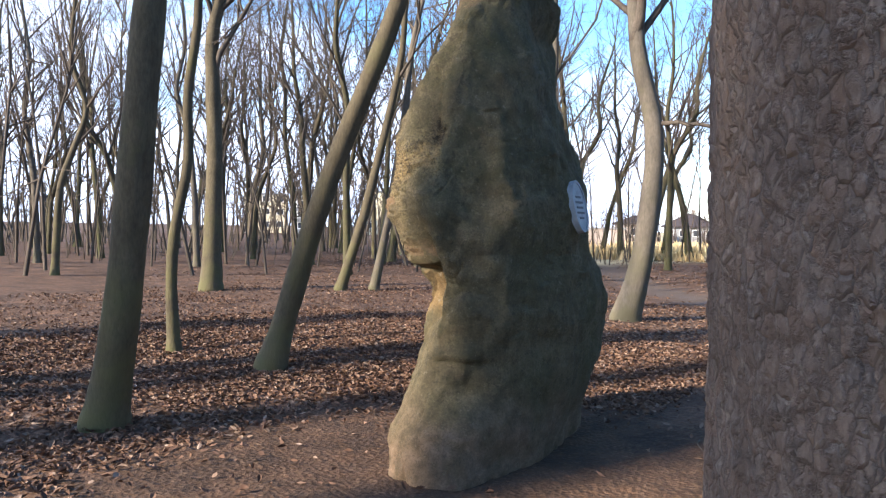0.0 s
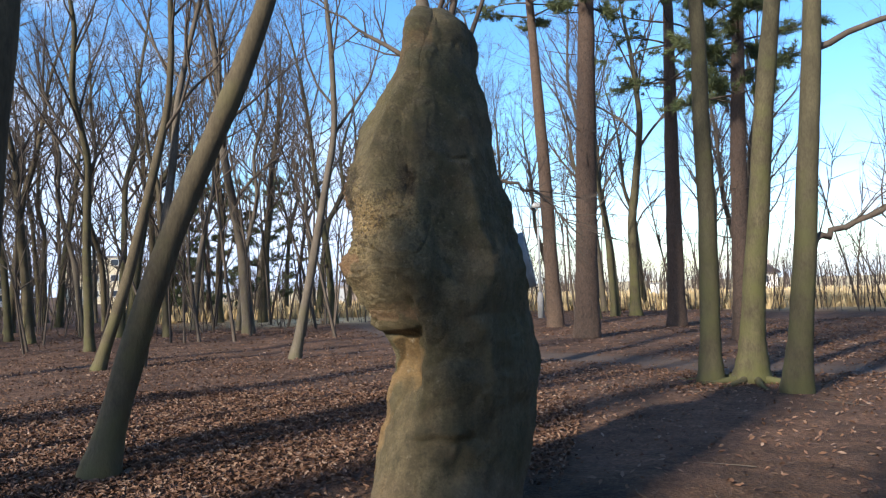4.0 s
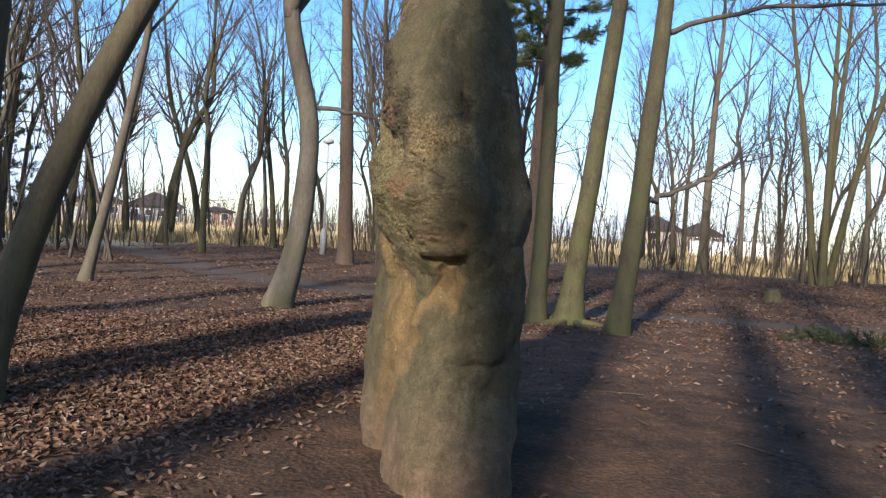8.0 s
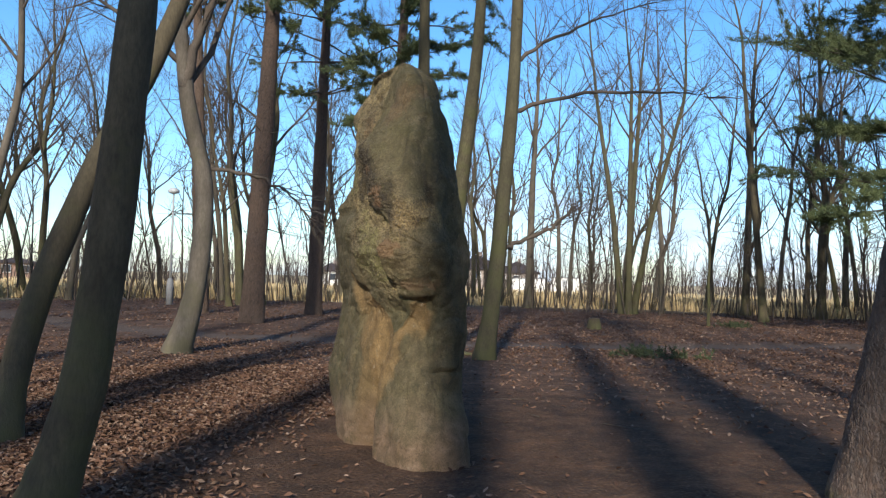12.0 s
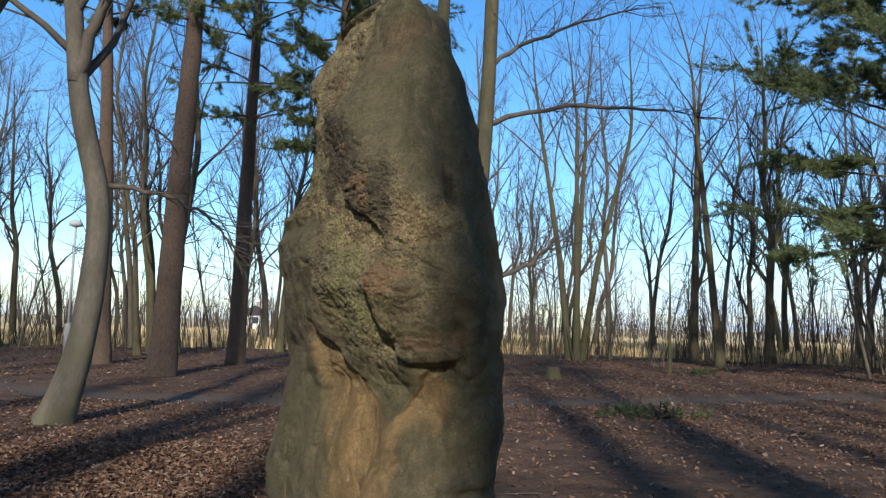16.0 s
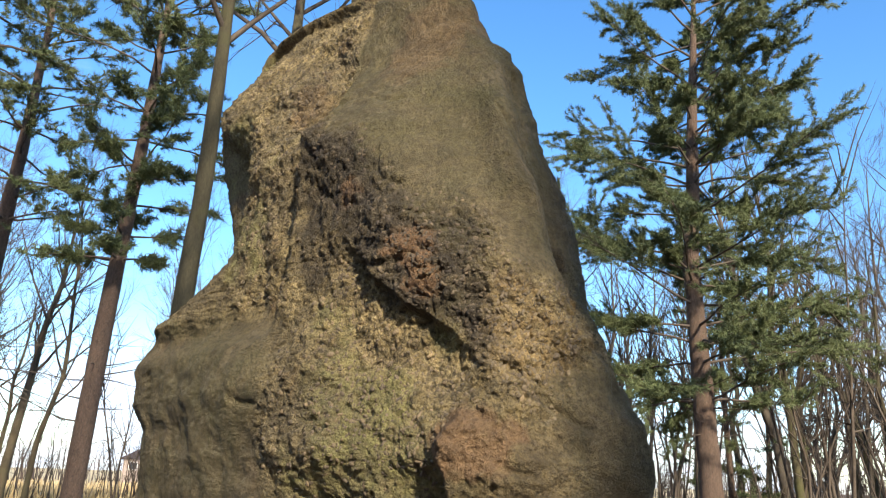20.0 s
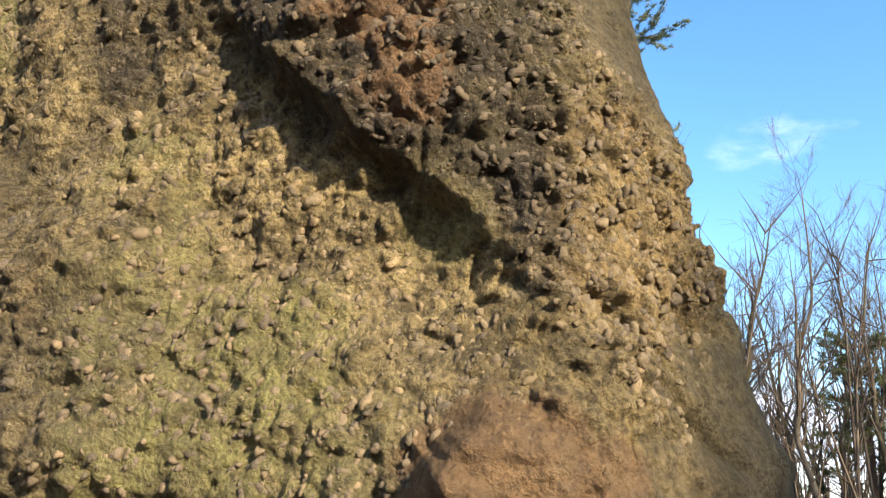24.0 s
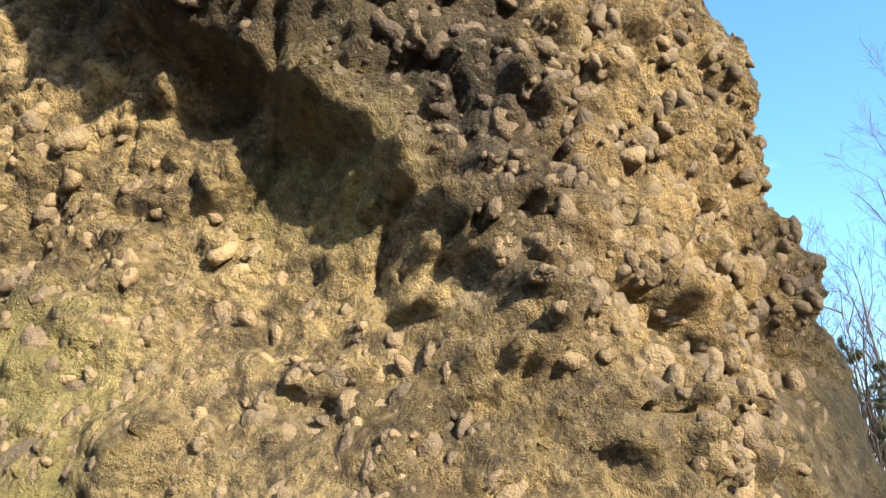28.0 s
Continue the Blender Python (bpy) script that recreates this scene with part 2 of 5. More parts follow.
# ---- ground ----
TRAIL = [(-30, 62), (-16, 37), (-10, 26), (-5.8, 18.2), (-3.6, 14.8), (-1.6, 12.8), (0.2, 11.5), (2.6, 10.3), (6, 9.6), (14, 9.0), (40, 4)]


def trail_mask(x, y):
    """A worn footpath that bends past the trees north of the stone."""
    best = np.full(np.shape(x), 99.0)
    for (ax, ay), (bx, by) in zip(TRAIL, TRAIL[1:]):
        ux, uy = bx - ax, by - ay
        k = np.clip(((x - ax) * ux + (y - ay) * uy) / (ux * ux + uy * uy), 0, 1)
        best = np.minimum(best, np.hypot(x - ax - k * ux, y - ay - k * uy))
    return np.exp(-(best / 0.95) ** 2)


def bare_mask(x, y):
    """Trodden earth round the stone and on the side toward the footpath."""
    d = np.hypot(x * 0.9, y + 0.6)
    side = 1 / (1 + np.exp(np.clip(-(0.9 * x - 0.55 * y + 0.2) * 1.4, -50, 50)))
    near = 1 / (1 + np.exp(np.clip((d - 2.0) * 2.6, -50, 50)))
    return np.clip(near + 0.75 * side * np.clip(1.35 - d / 7.5, 0, 1), 0, 1)


def ground_z(x, y):
    p = np.stack([np.asarray(x, float), np.asarray(y, float), 0 * np.asarray(x, float)], 1)
    d = np.hypot(p[:, 0], p[:, 1])
    z = 0.05 * vnoise(p, 0.35, 3) + 0.018 * vnoise(p, 1.3, 4)
    z *= step(0.8, 3.0, d)
    z -= 0.05 * trail_mask(p[:, 0], p[:, 1])
    return z - 0.0035 * np.clip(d - 40, 0, 260)


rings = np.concatenate([np.linspace(0.0, 16, 150), 16 * np.exp(np.linspace(0.02, math.log(900 / 16), 70))])
spokes = 300
ang = np.arange(spokes) * 2 * np.pi / spokes
gx, gy = (rings[1:, None] * np.cos(ang)).ravel(), (rings[1:, None] * np.sin(ang)).ravel()
gp = np.stack([np.r_[0, gx], np.r_[0, gy], np.r_[0, ground_z(gx, gy)]], 1)
near_d = np.hypot(gp[:, 0], gp[:, 1])
gp[:, 2] += 0.006 * fbm(gp, 5.0, 3, 0.6, 20) * (near_d < 17)
i = np.arange(len(rings) - 2)[:, None] * spokes + np.arange(spokes)[None] + 1
j = np.arange(len(rings) - 2)[:, None] * spokes + (np.arange(spokes)[None] + 1) % spokes + 1
quads = np.stack([i, j, j + spokes, i + spokes], -1)[:, :, ::-1].reshape(-1, 4)[:, ::-1]
fan = [(0, 1 + k, 1 + (k + 1) % spokes) for k in range(spokes)]
m = Mat("forest_floor", 0.95)
big, mid, fine = m.noise(0.35, 4), m.noise(3.2, 6, 0.65), m.noise(32, 6, 0.7)
soil = m.mix(m.span(mid, 0.35, 0.7), (0.050, 0.026, 0.014), (0.136, 0.072, 0.040))
soil = m.mix(m.span(fine, 0.50, 0.66, 0, 0.8), soil, (0.215, 0.134, 0.077))
leafc = m.mix(m.voronoi(22, out="Color"), (0.082, 0.042, 0.024), (0.220, 0.124, 0.074))
leafc = m.mix(m.span(fine, 0.3, 0.55, 0.5, 0), leafc, (0.026, 0.016, 0.012))
lit = m.maths("ADD", m.attr("litter"), m.span(mid, 0.3, 0.7, -0.35, 0.35))
c = m.mix(m.span(lit, 0.3, 0.62), soil, leafc)
# dark blotches in the colour stand in for litter speckle and shadow bands
c = m.mix(m.span(m.noise(1.3, 6, 0.7), 0.38, 0.66, 0.7, 0), c, (0.022, 0.014, 0.010))
c = m.mix(m.span(m.noise(7.5, 5, 0.7), 0.58, 0.72, 0, 0.55), c, (0.20, 0.128, 0.083))
c = m.mix(m.span(m.maths("MULTIPLY", m.attr("trail"), m.span(mid, 0.3, 0.6, 0.75, 1)), 0.25, 0.8, 0, 0.9), c, (0.095, 0.070, 0.055))
straw = m.mix(m.span(m.noise(0.8, 6, 0.7), 0.3, 0.7), (0.42, 0.33, 0.18), (0.60, 0.49, 0.29))
c = m.mix(m.attr("meadow"), c, straw)
m.colour(c)
m.bump(m.maths("ADD", fine, m.voronoi(24)), 0.7, 0.025)
GROUND_MAT = m.mat
gme = mesh_from("ground", gp, [tuple(f) for f in quads] + fan, GROUND_MAT)
bare = bare_mask(gp[:, 0], gp[:, 1])
trail = trail_mask(gp[:, 0], gp[:, 1])
paint(gme, "litter", np.clip(1 - bare, 0, 1) * (1 - 0.9 * trail))
paint(gme, "trail", trail * (near_d < 60))
az = np.degrees(np.arctan2(gp[:, 0], gp[:, 1]))
paint(gme, "meadow", step(35, 41, near_d + 3 * vnoise(gp, 0.1, 9) + 9 * step(-10, -24, az)) * step(-42, -26, az) * (1 - step(62, 72, az)))
floor = tagged(new("ground", gme), "brown woodland floor of trodden earth and leaf litter", "ground", kind="structure")

# ---- the standing stone ----
# height, centre x, centre y, half thickness, half length of the cross-section
STONE_ROWS = [
    (-0.25, -0.19, 0.22, 0.57, 1.08), (0.0, -0.19, 0.24, 0.56, 1.08), (0.3, -0.194, 0.285, 0.545, 1.10),
    (0.6, -0.184, 0.46, 0.520, 1.15), (0.9, -0.150, 0.58, 0.508, 1.19), (1.1, -0.125, 0.60, 0.508, 1.20),
    (1.3, -0.112, 0.55, 0.505, 1.18), (1.45, -0.138, 0.445, 0.512, 1.17), (1.6, -0.168, 0.350, 0.535, 1.135),
    (1.8, -0.201, 0.334, 0.560, 1.11), (2.0, -0.221, 0.365, 0.549, 1.095), (2.2, -0.220, 0.300, 0.510, 0.99),
    (2.5, -0.222, 0.200, 0.464, 0.83), (2.8, -0.233, 0.226, 0.429, 0.74), (3.1, -0.217, 0.355, 0.355, 0.735),
    (3.3, -0.220, 0.50, 0.300, 0.735), (3.42, -0.222, 0.52, 0.272, 0.715), (3.50, -0.222, 0.54, 0.245, 0.68), (3.57, -0.238, 0.56, 0.190, 0.62),
    (3.62, -0.252, 0.57, 0.145, 0.56), (3.655, -0.262, 0.58, 0.110, 0.49), (3.68, -0.268, 0.59, 0.080, 0.40), (3.695, -0.27, 0.60, 0.050, 0.26), (3.703, -0.27, 0.60, 0.01, 0.03)]


def brow(y):
    """Height of the lip over the scooped-out hollow, along the west face."""
    return np.interp(y, [-0.9, -0.66, -0.60, -0.54, -0.505, -0.47, -0.42, -0.36, -0.30, -0.22, -0.12, 0.0, 0.12, 0.20, 0.27, 0.5, 1.2], [1.46, 1.46, 1.435, 1.40, 1.34, 1.25, 1.15, 1.095, 1.10, 1.20, 1.31, 1.42, 1.515, 1.575, 1.63, 1.68, 1.72])


def rough_top(y):
    """Height at which the pebbly crust gives way to smooth rock."""
    return np.interp(y, [-0.82, -0.76, -0.70, -0.645, -0.53, -0.36, -0.168, 0.0, 0.14, 0.24], [1.95, 2.10, 2.22, 2.30, 2.41, 2.52, 2.72, 2.84, 3.0, 3.9])


def cleft(y):
    """Height of the slanting cleft in the upper west face."""
    return np.interp(y, [-0.75, -0.62, -0.575, -0.55, -0.53, -0.49, -0.43, -0.36, -0.29, -0.21, -0.12, 0.05, 0.3], [1.80, 1.90, 1.955, 2.005, 2.05, 2.085, 2.130, 2.185, 2.245, 2.32, 2.42, 2.55, 2.66])


# swellings and hollows of the flanks, in centimetres: heights by eight bearings of the face
SWELL_Z = [0.0, 0.6, 1.1, 1.5, 1.9, 2.3, 2.8, 3.2, 3.5]
SWELL = [[-9.3, -0.1, 0.1, 1.1, -8.0, -2.5, 0.0, 1.9],
         [5.4, 5.2, 0.7, 9.8, 0.3, -1.1, -1.9, -7.4],
         [3.7, 0.3, -0.9, -6.8, -1.4, 2.4, -2.8, 1.3],
         [-2.2, -10.2, -1.6, 5.5, -6.3, -10.3, -7.2, -11.1],
         [0.2, -8.2, 1.1, -2.2, -4.3, -0.8, -0.3, -13.1],
         [-0.8, 3.3, 2.9, 24.8, -5.3, 7.4, -11.9, -8.8],
         [0.3, 0.4, 24.5, -17.2, 5.8, -4.1, -11.1, -11.5],
         [-7.6, -8.7, 17.8, -1.9, -5.2, 1.1, -3.8, -8.4],
         [3.9, 2.5, -3.3, -10.1, -11.6, 8.9, -7.7, -7.6]]


def swell(nx, ny, z):
    table = np.array(SWELL) / 100
    a = (np.degrees(np.arctan2(ny, nx)) / 45) % 8
    i0 = np.floor(a).astype(int)
    fa = a - i0
    fa = fa * fa * (3 - 2 * fa)
    out = 0
    for col, w in ((i0 % 8, 1 - fa), ((i0 + 1) % 8, fa)):
        rows_at = np.stack([np.interp(z, SWELL_Z, table[:, k]) for k in range(8)])
        out = out + w * rows_at[col, np.arange(len(z))]
    return out


# relief of the west face, in centimetres: heights by bearings
RELIEF_A = [145, 165, 185, 200, 212, 224, 236, 248, 262, 290]
RELIEF_Z = [0.0, 0.3, 0.75, 1.1, 1.4, 1.65, 1.85, 2.05, 2.3, 2.7, 3.2]
RELIEF = [[0.7, -2.8, -4.2, -0.3, -1.8, 2.0, 0.6, 0.1],
          [-0.7, -1.0, -0.7, 1.4, 0.2, 0.8, -0.5, -0.3],
          [0.7, -1.5, -0.3, 1.4, 2.3, 1.9, -4.1, -1.0],
          [-0.4, 1.6, -0.7, -0.0, 0.3, 3.8, -0.5, -0.2],
          [0.8, 3.1, -4.2, -2.2, -1.3, -0.4, 0.7, 0.7],
          [0.6, 0.7, 2.2, -1.4, -0.5, 2.3, 1.7, 2.8],
          [2.6, 2.5, 4.6, -5.0, -3.8, 1.1, -2.8, 1.9],
          [1.8, 2.9, 0.5, 2.2, 0.9, 0.6, 0.9, -2.5],
          [-2.2, -1.6, 2.3, 0.6, -1.7, -3.1, 4.5, -0.8]]


def relief(theta, z):
    table = np.pad(np.array(RELIEF) / 100, 1)
    fa = np.clip(np.interp(np.degrees(theta), RELIEF_A, np.arange(10)), 0, 8.999)
    fz = np.clip(np.interp(z, RELIEF_Z, np.arange(11)), 0, 9.999)
    ia, iz = fa.astype(int), fz.astype(int)
    wa, wz = fa - ia, fz - iz
    wa, wz = wa * wa * (3 - 2 * wa), wz * wz * (3 - 2 * wz)
    return (table[iz, ia] * (1 - wa) + table[iz, ia + 1] * wa) * (1 - wz) + (table[iz + 1, ia] * (1 - wa) + table[iz + 1, ia + 1] * wa) * wz


def blob(a, a0, sa, b, b0, sb):
    return np.exp(-((a - a0) / sa) ** 2 - ((b - b0) / sb) ** 2)


def stone_surface(theta, z):
    """Places, normals and masks of the stone's surface at arrays of angle and height."""
    rows = np.array(STONE_ROWS).T
    cx, cy, a, b = (np.interp(z, rows[0], rows[k]) for k in (1, 2, 3, 4))
    c, s = np.cos(theta), np.sin(theta)
    ex = np.sign(c) * np.abs(c) ** 0.92 * a
    ey = np.sign(s) * np.abs(s) ** 0.92 * b
    turn = np.radians(4 + 6 * step(2.6, 3.15, z))
    ct, st = np.cos(turn), np.sin(turn)
    px, py = ex * ct - ey * st + cx, ex * st + ey * ct + cy
    nx, ny = c / np.maximum(a, 0.03), s / np.maximum(b, 0.03)
    nn = np.hypot(nx, ny)
    nx, ny = nx / nn, ny / nn
    nx, ny = nx * ct - ny * st, nx * st + ny * ct
    p = np.stack([px, py, z], 1)
    west, south = step(0.15, 0.55, -nx), step(0.3, 0.8, -ny)
    sw = np.exp(-((nx + 0.80) ** 2 + (ny + 0.58) ** 2) / 0.16)
    body = 1 - step(3.2, 3.6, z)
    d = 0.030 * fbm(p, 1.7, 4, 0.5, 11) * body + swell(nx, ny, z) + relief(theta, z)
    # from here on px, py stand for places on the swollen surface
    px, py = px + nx * d, py + ny * d
    # nose at the corner above the hollow, neck below it, flat west flank
    d = d + 0.085 * sw * np.exp(-((z - 1.72) / 0.30) ** 2)
    d = d - 0.075 * sw * np.exp(-((z - 1.17) / 0.17) ** 2)
    d = d - 0.050 * np.exp(-((nx + 0.98) ** 2 + (ny - 0.15) ** 2) / 0.05) * np.exp(-((z - 1.95) / 0.42) ** 2)
    d = d - 0.055 * np.exp(-((nx + 0.35) ** 2 + (ny + 0.94) ** 2) / 0.10) * np.exp(-((z - 1.58) / 0.28) ** 2)
    d = d + 0.040 * np.exp(-((nx - 0.99) ** 2 + (ny + 0.1) ** 2) / 0.25) * np.exp(-((z - 1.75) / 0.35) ** 2)
    # hollow under the brow
    under = brow(py) + 0.014 * vnoise(p, 5, 30) + 0.010 * vnoise(p, 14, 31) - z
    hollow = step(0.0, 0.018, under) * west * step(-0.70, -0.60, py) * (1 - step(0.24, 0.34, py))
    deep_in = np.interp(py, [-0.62, -0.53, -0.46, -0.38, -0.28, -0.15, 0.0, 0.14, 0.28], [0.060, 0.062, 0.030, 0.014, 0.014, 0.026, 0.042, 0.055, 0.060])
    d = d - deep_in * hollow * np.exp(-np.maximum(1.45 - z, 0) / 0.8)
    # a short crack in the scooped face
    d = d - 0.018 * west * np.exp(-((z - 0.62 - 0.25 * (py + 0.1) + 0.03 * vnoise(p, 7, 63)) / 0.014) ** 2) * step(-0.26, -0.2, py) * (1 - step(-0.05, 0.03, py))
    d = d - 0.012 * np.exp(-np.abs(vnoise(p * (1, 1, 0.55), 3.4, 65)) / 0.05) * step(0.0, 0.4, vnoise(p, 2.1, 66)) * (1 - step(1.2, 1.5, z))
    # the gap between the two feet
    gap_y = -0.25 + 0.20 * np.clip(1.3 - z, 0, 1.3)
    foot = np.exp(-((py - gap_y) / np.where(py < gap_y, np.interp(z, [0.0, 0.7], [0.26, 0.11]), 0.17)) ** 2) * west * (1 - step(0.9, 1.35, z))
    d = d - (0.12 + 0.18 * (1 - step(0, 0.8, z))) * foot
    d = d + 0.06 * south * (1 - step(0.1, 0.75, z))
    # holes at the inner end of the brow
    corner = step(0.2, 0.5, -nx)
    d = d - 0.075 * corner * blob(py, -0.555, 0.030, z, 1.398, 0.024)
    d = d - 0.030 * corner * blob(py, -0.675, 0.030, z, 1.525, 0.040)
    d = d - 0.05 * south * blob(px, -0.20, 0.07, z, 1.60, 0.03)
    d = d - 0.04 * south * blob(px, -0.12, 0.03, z, 1.43, 0.03)
    d = d - 0.05 * step(0.1, 0.5, -ny) * blob(px, -0.19, 0.035, z, 1.10, 0.05)
    # a block that stands proud at the corner, sharp on one side and fading out on the other
    lip = np.interp(z, [1.36, 1.45, 1.55, 1.65, 1.75, 1.86, 1.93], [-0.55, -0.50, -0.465, -0.445, -0.455, -0.475, -0.51]) + 0.014 * vnoise(p, 8, 74) + 0.008 * vnoise(p, 23, 80)
    inside = lip - py
    tall_in = step(1.375, 1.43, z + 0.03 * vnoise(p, 9, 81)) * (1 - step(1.86, 1.92, z + 0.03 * vnoise(p, 7, 82)))
    lump = step(-0.010, 0.012, inside) * (1 - step(0.17, 0.25, inside)) * tall_in * corner
    d = d + 0.062 * step(-0.008, 0.016, inside) * np.exp(-np.maximum(inside, 0) / 0.13) * tall_in * corner
    d = d + lump * (0.022 * fbm(p, 8, 5, 0.6, 88) - 0.016 * np.exp(-(vnoise(p, 6, 89) / 0.07) ** 2))
    d = d - 0.042 * step(-0.15, -0.01, inside) * (1 - step(-0.012, 0.004, inside)) * step(1.40, 1.52, z) * (1 - step(1.66, 1.80, z)) * west
    # ledges between the brow and the crust
    d = d + 0.018 * fbm(p * (1, 1, 1.8), 5, 5, 0.6, 85) * west * step(-0.02, 0.06, z - brow(py)) * (1 - step(0.25, 0.5, z - brow(py))) * (1 - step(0.08, 0.20, py))
    # slanting cleft: the rock above it hangs over
    above = z - cleft(py) - 0.018 + 0.012 * vnoise(p, 5, 32) + 0.012 * vnoise(p, 15, 33)
    over = west * step(-0.85, -0.62, py) * (1 - step(0.0, 0.25, py))
    deep = np.interp(py, [-0.64, -0.57, -0.52, -0.45, -0.30, -0.20, -0.10], [0.0, 0.0, 0.30, 0.85, 1.0, 0.35, 0.08])
    d = d + 0.040 * deep * over * step(-0.008, 0.010, above) * (1 - step(0.16, 0.42, above))
    d = d - 0.016 * deep * over * step(-0.20, -0.02, above) * (1 - step(-0.02, 0.0, above))
    d = d - 0.016 * np.exp(-((py + 0.63 - 0.81 * (z - 1.998) + 0.016 * vnoise(p, 12, 96)) / 0.010) ** 2) * step(1.86, 1.90, z) * (1 - step(2.02, 2.06, z))
    # a second, steeper edge beside the rough column
    edge = py - (0.16 - 0.10 * (z - 2.4)) + 0.03 * vnoise(p, 7, 35)
    d = d - 0.085 * step(0.0, 0.4, -nx) * step(-0.03, 0.05, edge) * step(2.13, 2.25, z) * (1 - step(2.9, 3.3, z))
    d = d + 0.045 * np.exp(-((nx + 0.92) ** 2 + (ny - 0.35) ** 2) / 0.30) * np.exp(-((z - 3.30) / 0.22) ** 2)
    belly = np.exp(-((nx - 0.35) ** 2 + (ny + 0.92) ** 2) / 0.35)
    crease = 1.22 - 0.9 * np.abs(px - 0.10) ** 1.6 + 0.03 * vnoise(p, 5, 93)
    d = d + 0.030 * belly * step(0.02, -0.05, z - crease) * np.exp(-np.maximum(crease - z, 0) / 0.28) - 0.018 * belly * np.exp(-((z - crease - 0.015) / 0.03) ** 2)
    d = d - 0.009 * belly * np.exp(-((px + 0.02 + 0.08 * vnoise(p, 3, 94) + 0.02 * vnoise(p, 12, 97)) / 0.024) ** 2) * step(1.9, 2.1, z) * (1 - step(2.9, 3.2, z))
    # crack across the south foot
    crack_z = 0.79 - 0.16 * (px + 0.15) + 0.03 * vnoise(p, 5, 37)
    d = d - 0.035 * south * np.exp(-((z - crack_z) / 0.012) ** 2) * step(-0.20, -0.08, px) * (1 - step(0.25, 0.34, px))
    d = d + 0.03 * south * step(0.0, 0.06, z - crack_z) * np.exp(-np.maximum(z - crack_z, 0) / 0.2) * step(-0.2, 0.0, px)
    # conglomerate skin: coarse on the upper west face, smooth elsewhere
    coarse = step(0.10, 0.38, -nx + 0.25 * step(1.7, 2.1, z) + 0.25 * step(1.95, 2.05, z) * (1 - step(2.3, 2.5, z)) + 0.12 * vnoise(p, 9, 46)) * step(0.10, 0.38, z - brow(py) + 0.08 * vnoise(p, 5, 70)) * (1 - hollow) * (1 - 0.55 * lump)
    coarse = coarse * (1 - 0.88 * step(-0.05, 0.07, z - rough_top(py) + 0.05 * vnoise(p, 6, 72) + 0.03 * vnoise(p, 17, 73)))
    coarse = coarse * (1 - 0.92 * step(0.03, -0.06, py - np.interp(z, [1.5, 1.85, 1.93, 2.0, 2.10, 2.22], [-0.64, -0.66, -0.675, -0.685, -0.73, -0.80]) + 0.035 * vnoise(p, 9, 47) + 0.02 * vnoise(p, 27, 49)))
    flank = step(0.08, 0.20, py + 0.04 * vnoise(p, 7, 87)) * (1 - step(2.20, 2.36, z))
    coarse = coarse * (1 - 0.92 * flank)
    # below the cleft the matrix fills the crust more evenly
    filled = coarse * step(0.02, -0.10, above) * step(-0.60, -0.46, py)
    w3 = np.stack([vnoise(p, 20, 40), vnoise(p, 20, 41), vnoise(p, 20, 42)], 1)
    c1, v1, c2, v2 = np.full((4, len(z)), 1.0)
    some = coarse > 0.01
    c1[some], v1[some] = cells((p + 0.014 * w3)[some], 34.0, 5)
    c2[some], v2[some] = cells((p + 0.005 * w3)[some], 62.0, 6)
    dome1, dome2 = np.sqrt(np.clip(1 - (c1 / 0.62) ** 2, 0, 1)), np.sqrt(np.clip(1 - (c2 / 0.60) ** 2, 0, 1))
    c3, v3 = np.full((2, len(z)), 1.0)
    c3[some], v3[some] = cells((p + 0.004 * w3)[some], 105.0, 8)
    dome3 = np.sqrt(np.clip(1 - (c3 / 0.62) ** 2, 0, 1))
    pebbly = 0.0095 * dome1 * np.clip(0.35 + 1.0 * v1, 0, 1.4) + 0.0070 * dome2 * np.clip(0.5 + 0.9 * v2, 0, 1.4) + 0.0035 * dome3 * np.clip(0.5 + 0.9 * v3, 0, 1.4)
    micro = np.zeros(len(z))
    micro[some] = 0.004 * fbm(p[some], 55, 3, 0.6, 99)
    d = d + coarse * (1 - 0.25 * filled) * (pebbly + 0.015 * fbm(p, 7, 6, 0.60, 50) + micro - 0.010 * np.exp(-(vnoise(p * (1, 1, 0.6), 7.5, 58) / 0.08) ** 2) - 0.008 * np.exp(-(vnoise(p, 17, 59) / 0.10) ** 2)) + (1 - coarse) * (0.016 * fbm(p, 5, 6, 0.58, 55) + 0.020 * (1 - west) * fbm(p * (1, 1, 0.55), 2.6, 4, 0.55, 90) - 0.014 * np.exp(-(vnoise(p * (1, 1, 0.35), 5.3, 91) / 0.05) ** 2) * step(-0.1, 0.3, vnoise(p, 2.2, 92)) - 0.012 * np.exp(-(vnoise(p * (1, 1, 0.4), 4.1, 56) / 0.05) ** 2) * step(0.1, 0.5, vnoise(p, 3.0, 57)))
    d = d * step(3.70, 3.63, z)
    q = p + np.stack([nx, ny, 0 * nx], 1) * d[:, None]
    wob = 0.06 * vnoise(p, 5, 75) + 0.02 * vnoise(p, 18, 77)
    north = np.interp(z, [0.1, 0.6, 1.2, 1.55, 1.7], [0.16, 0.12, 0.20, 0.32, 0.36]) + wob
    inner = np.interp(z, [0.1, 0.6, 1.0, 1.4], [-0.24, -0.40, -0.48, -0.60]) + wob + 0.03 * vnoise(p, 16, 76)
    ochre = west * step(inner - 0.04, inner + 0.03, py) * (1 - step(north - 0.05, north + 0.08, py)) * step(-0.03, 0.02, under)
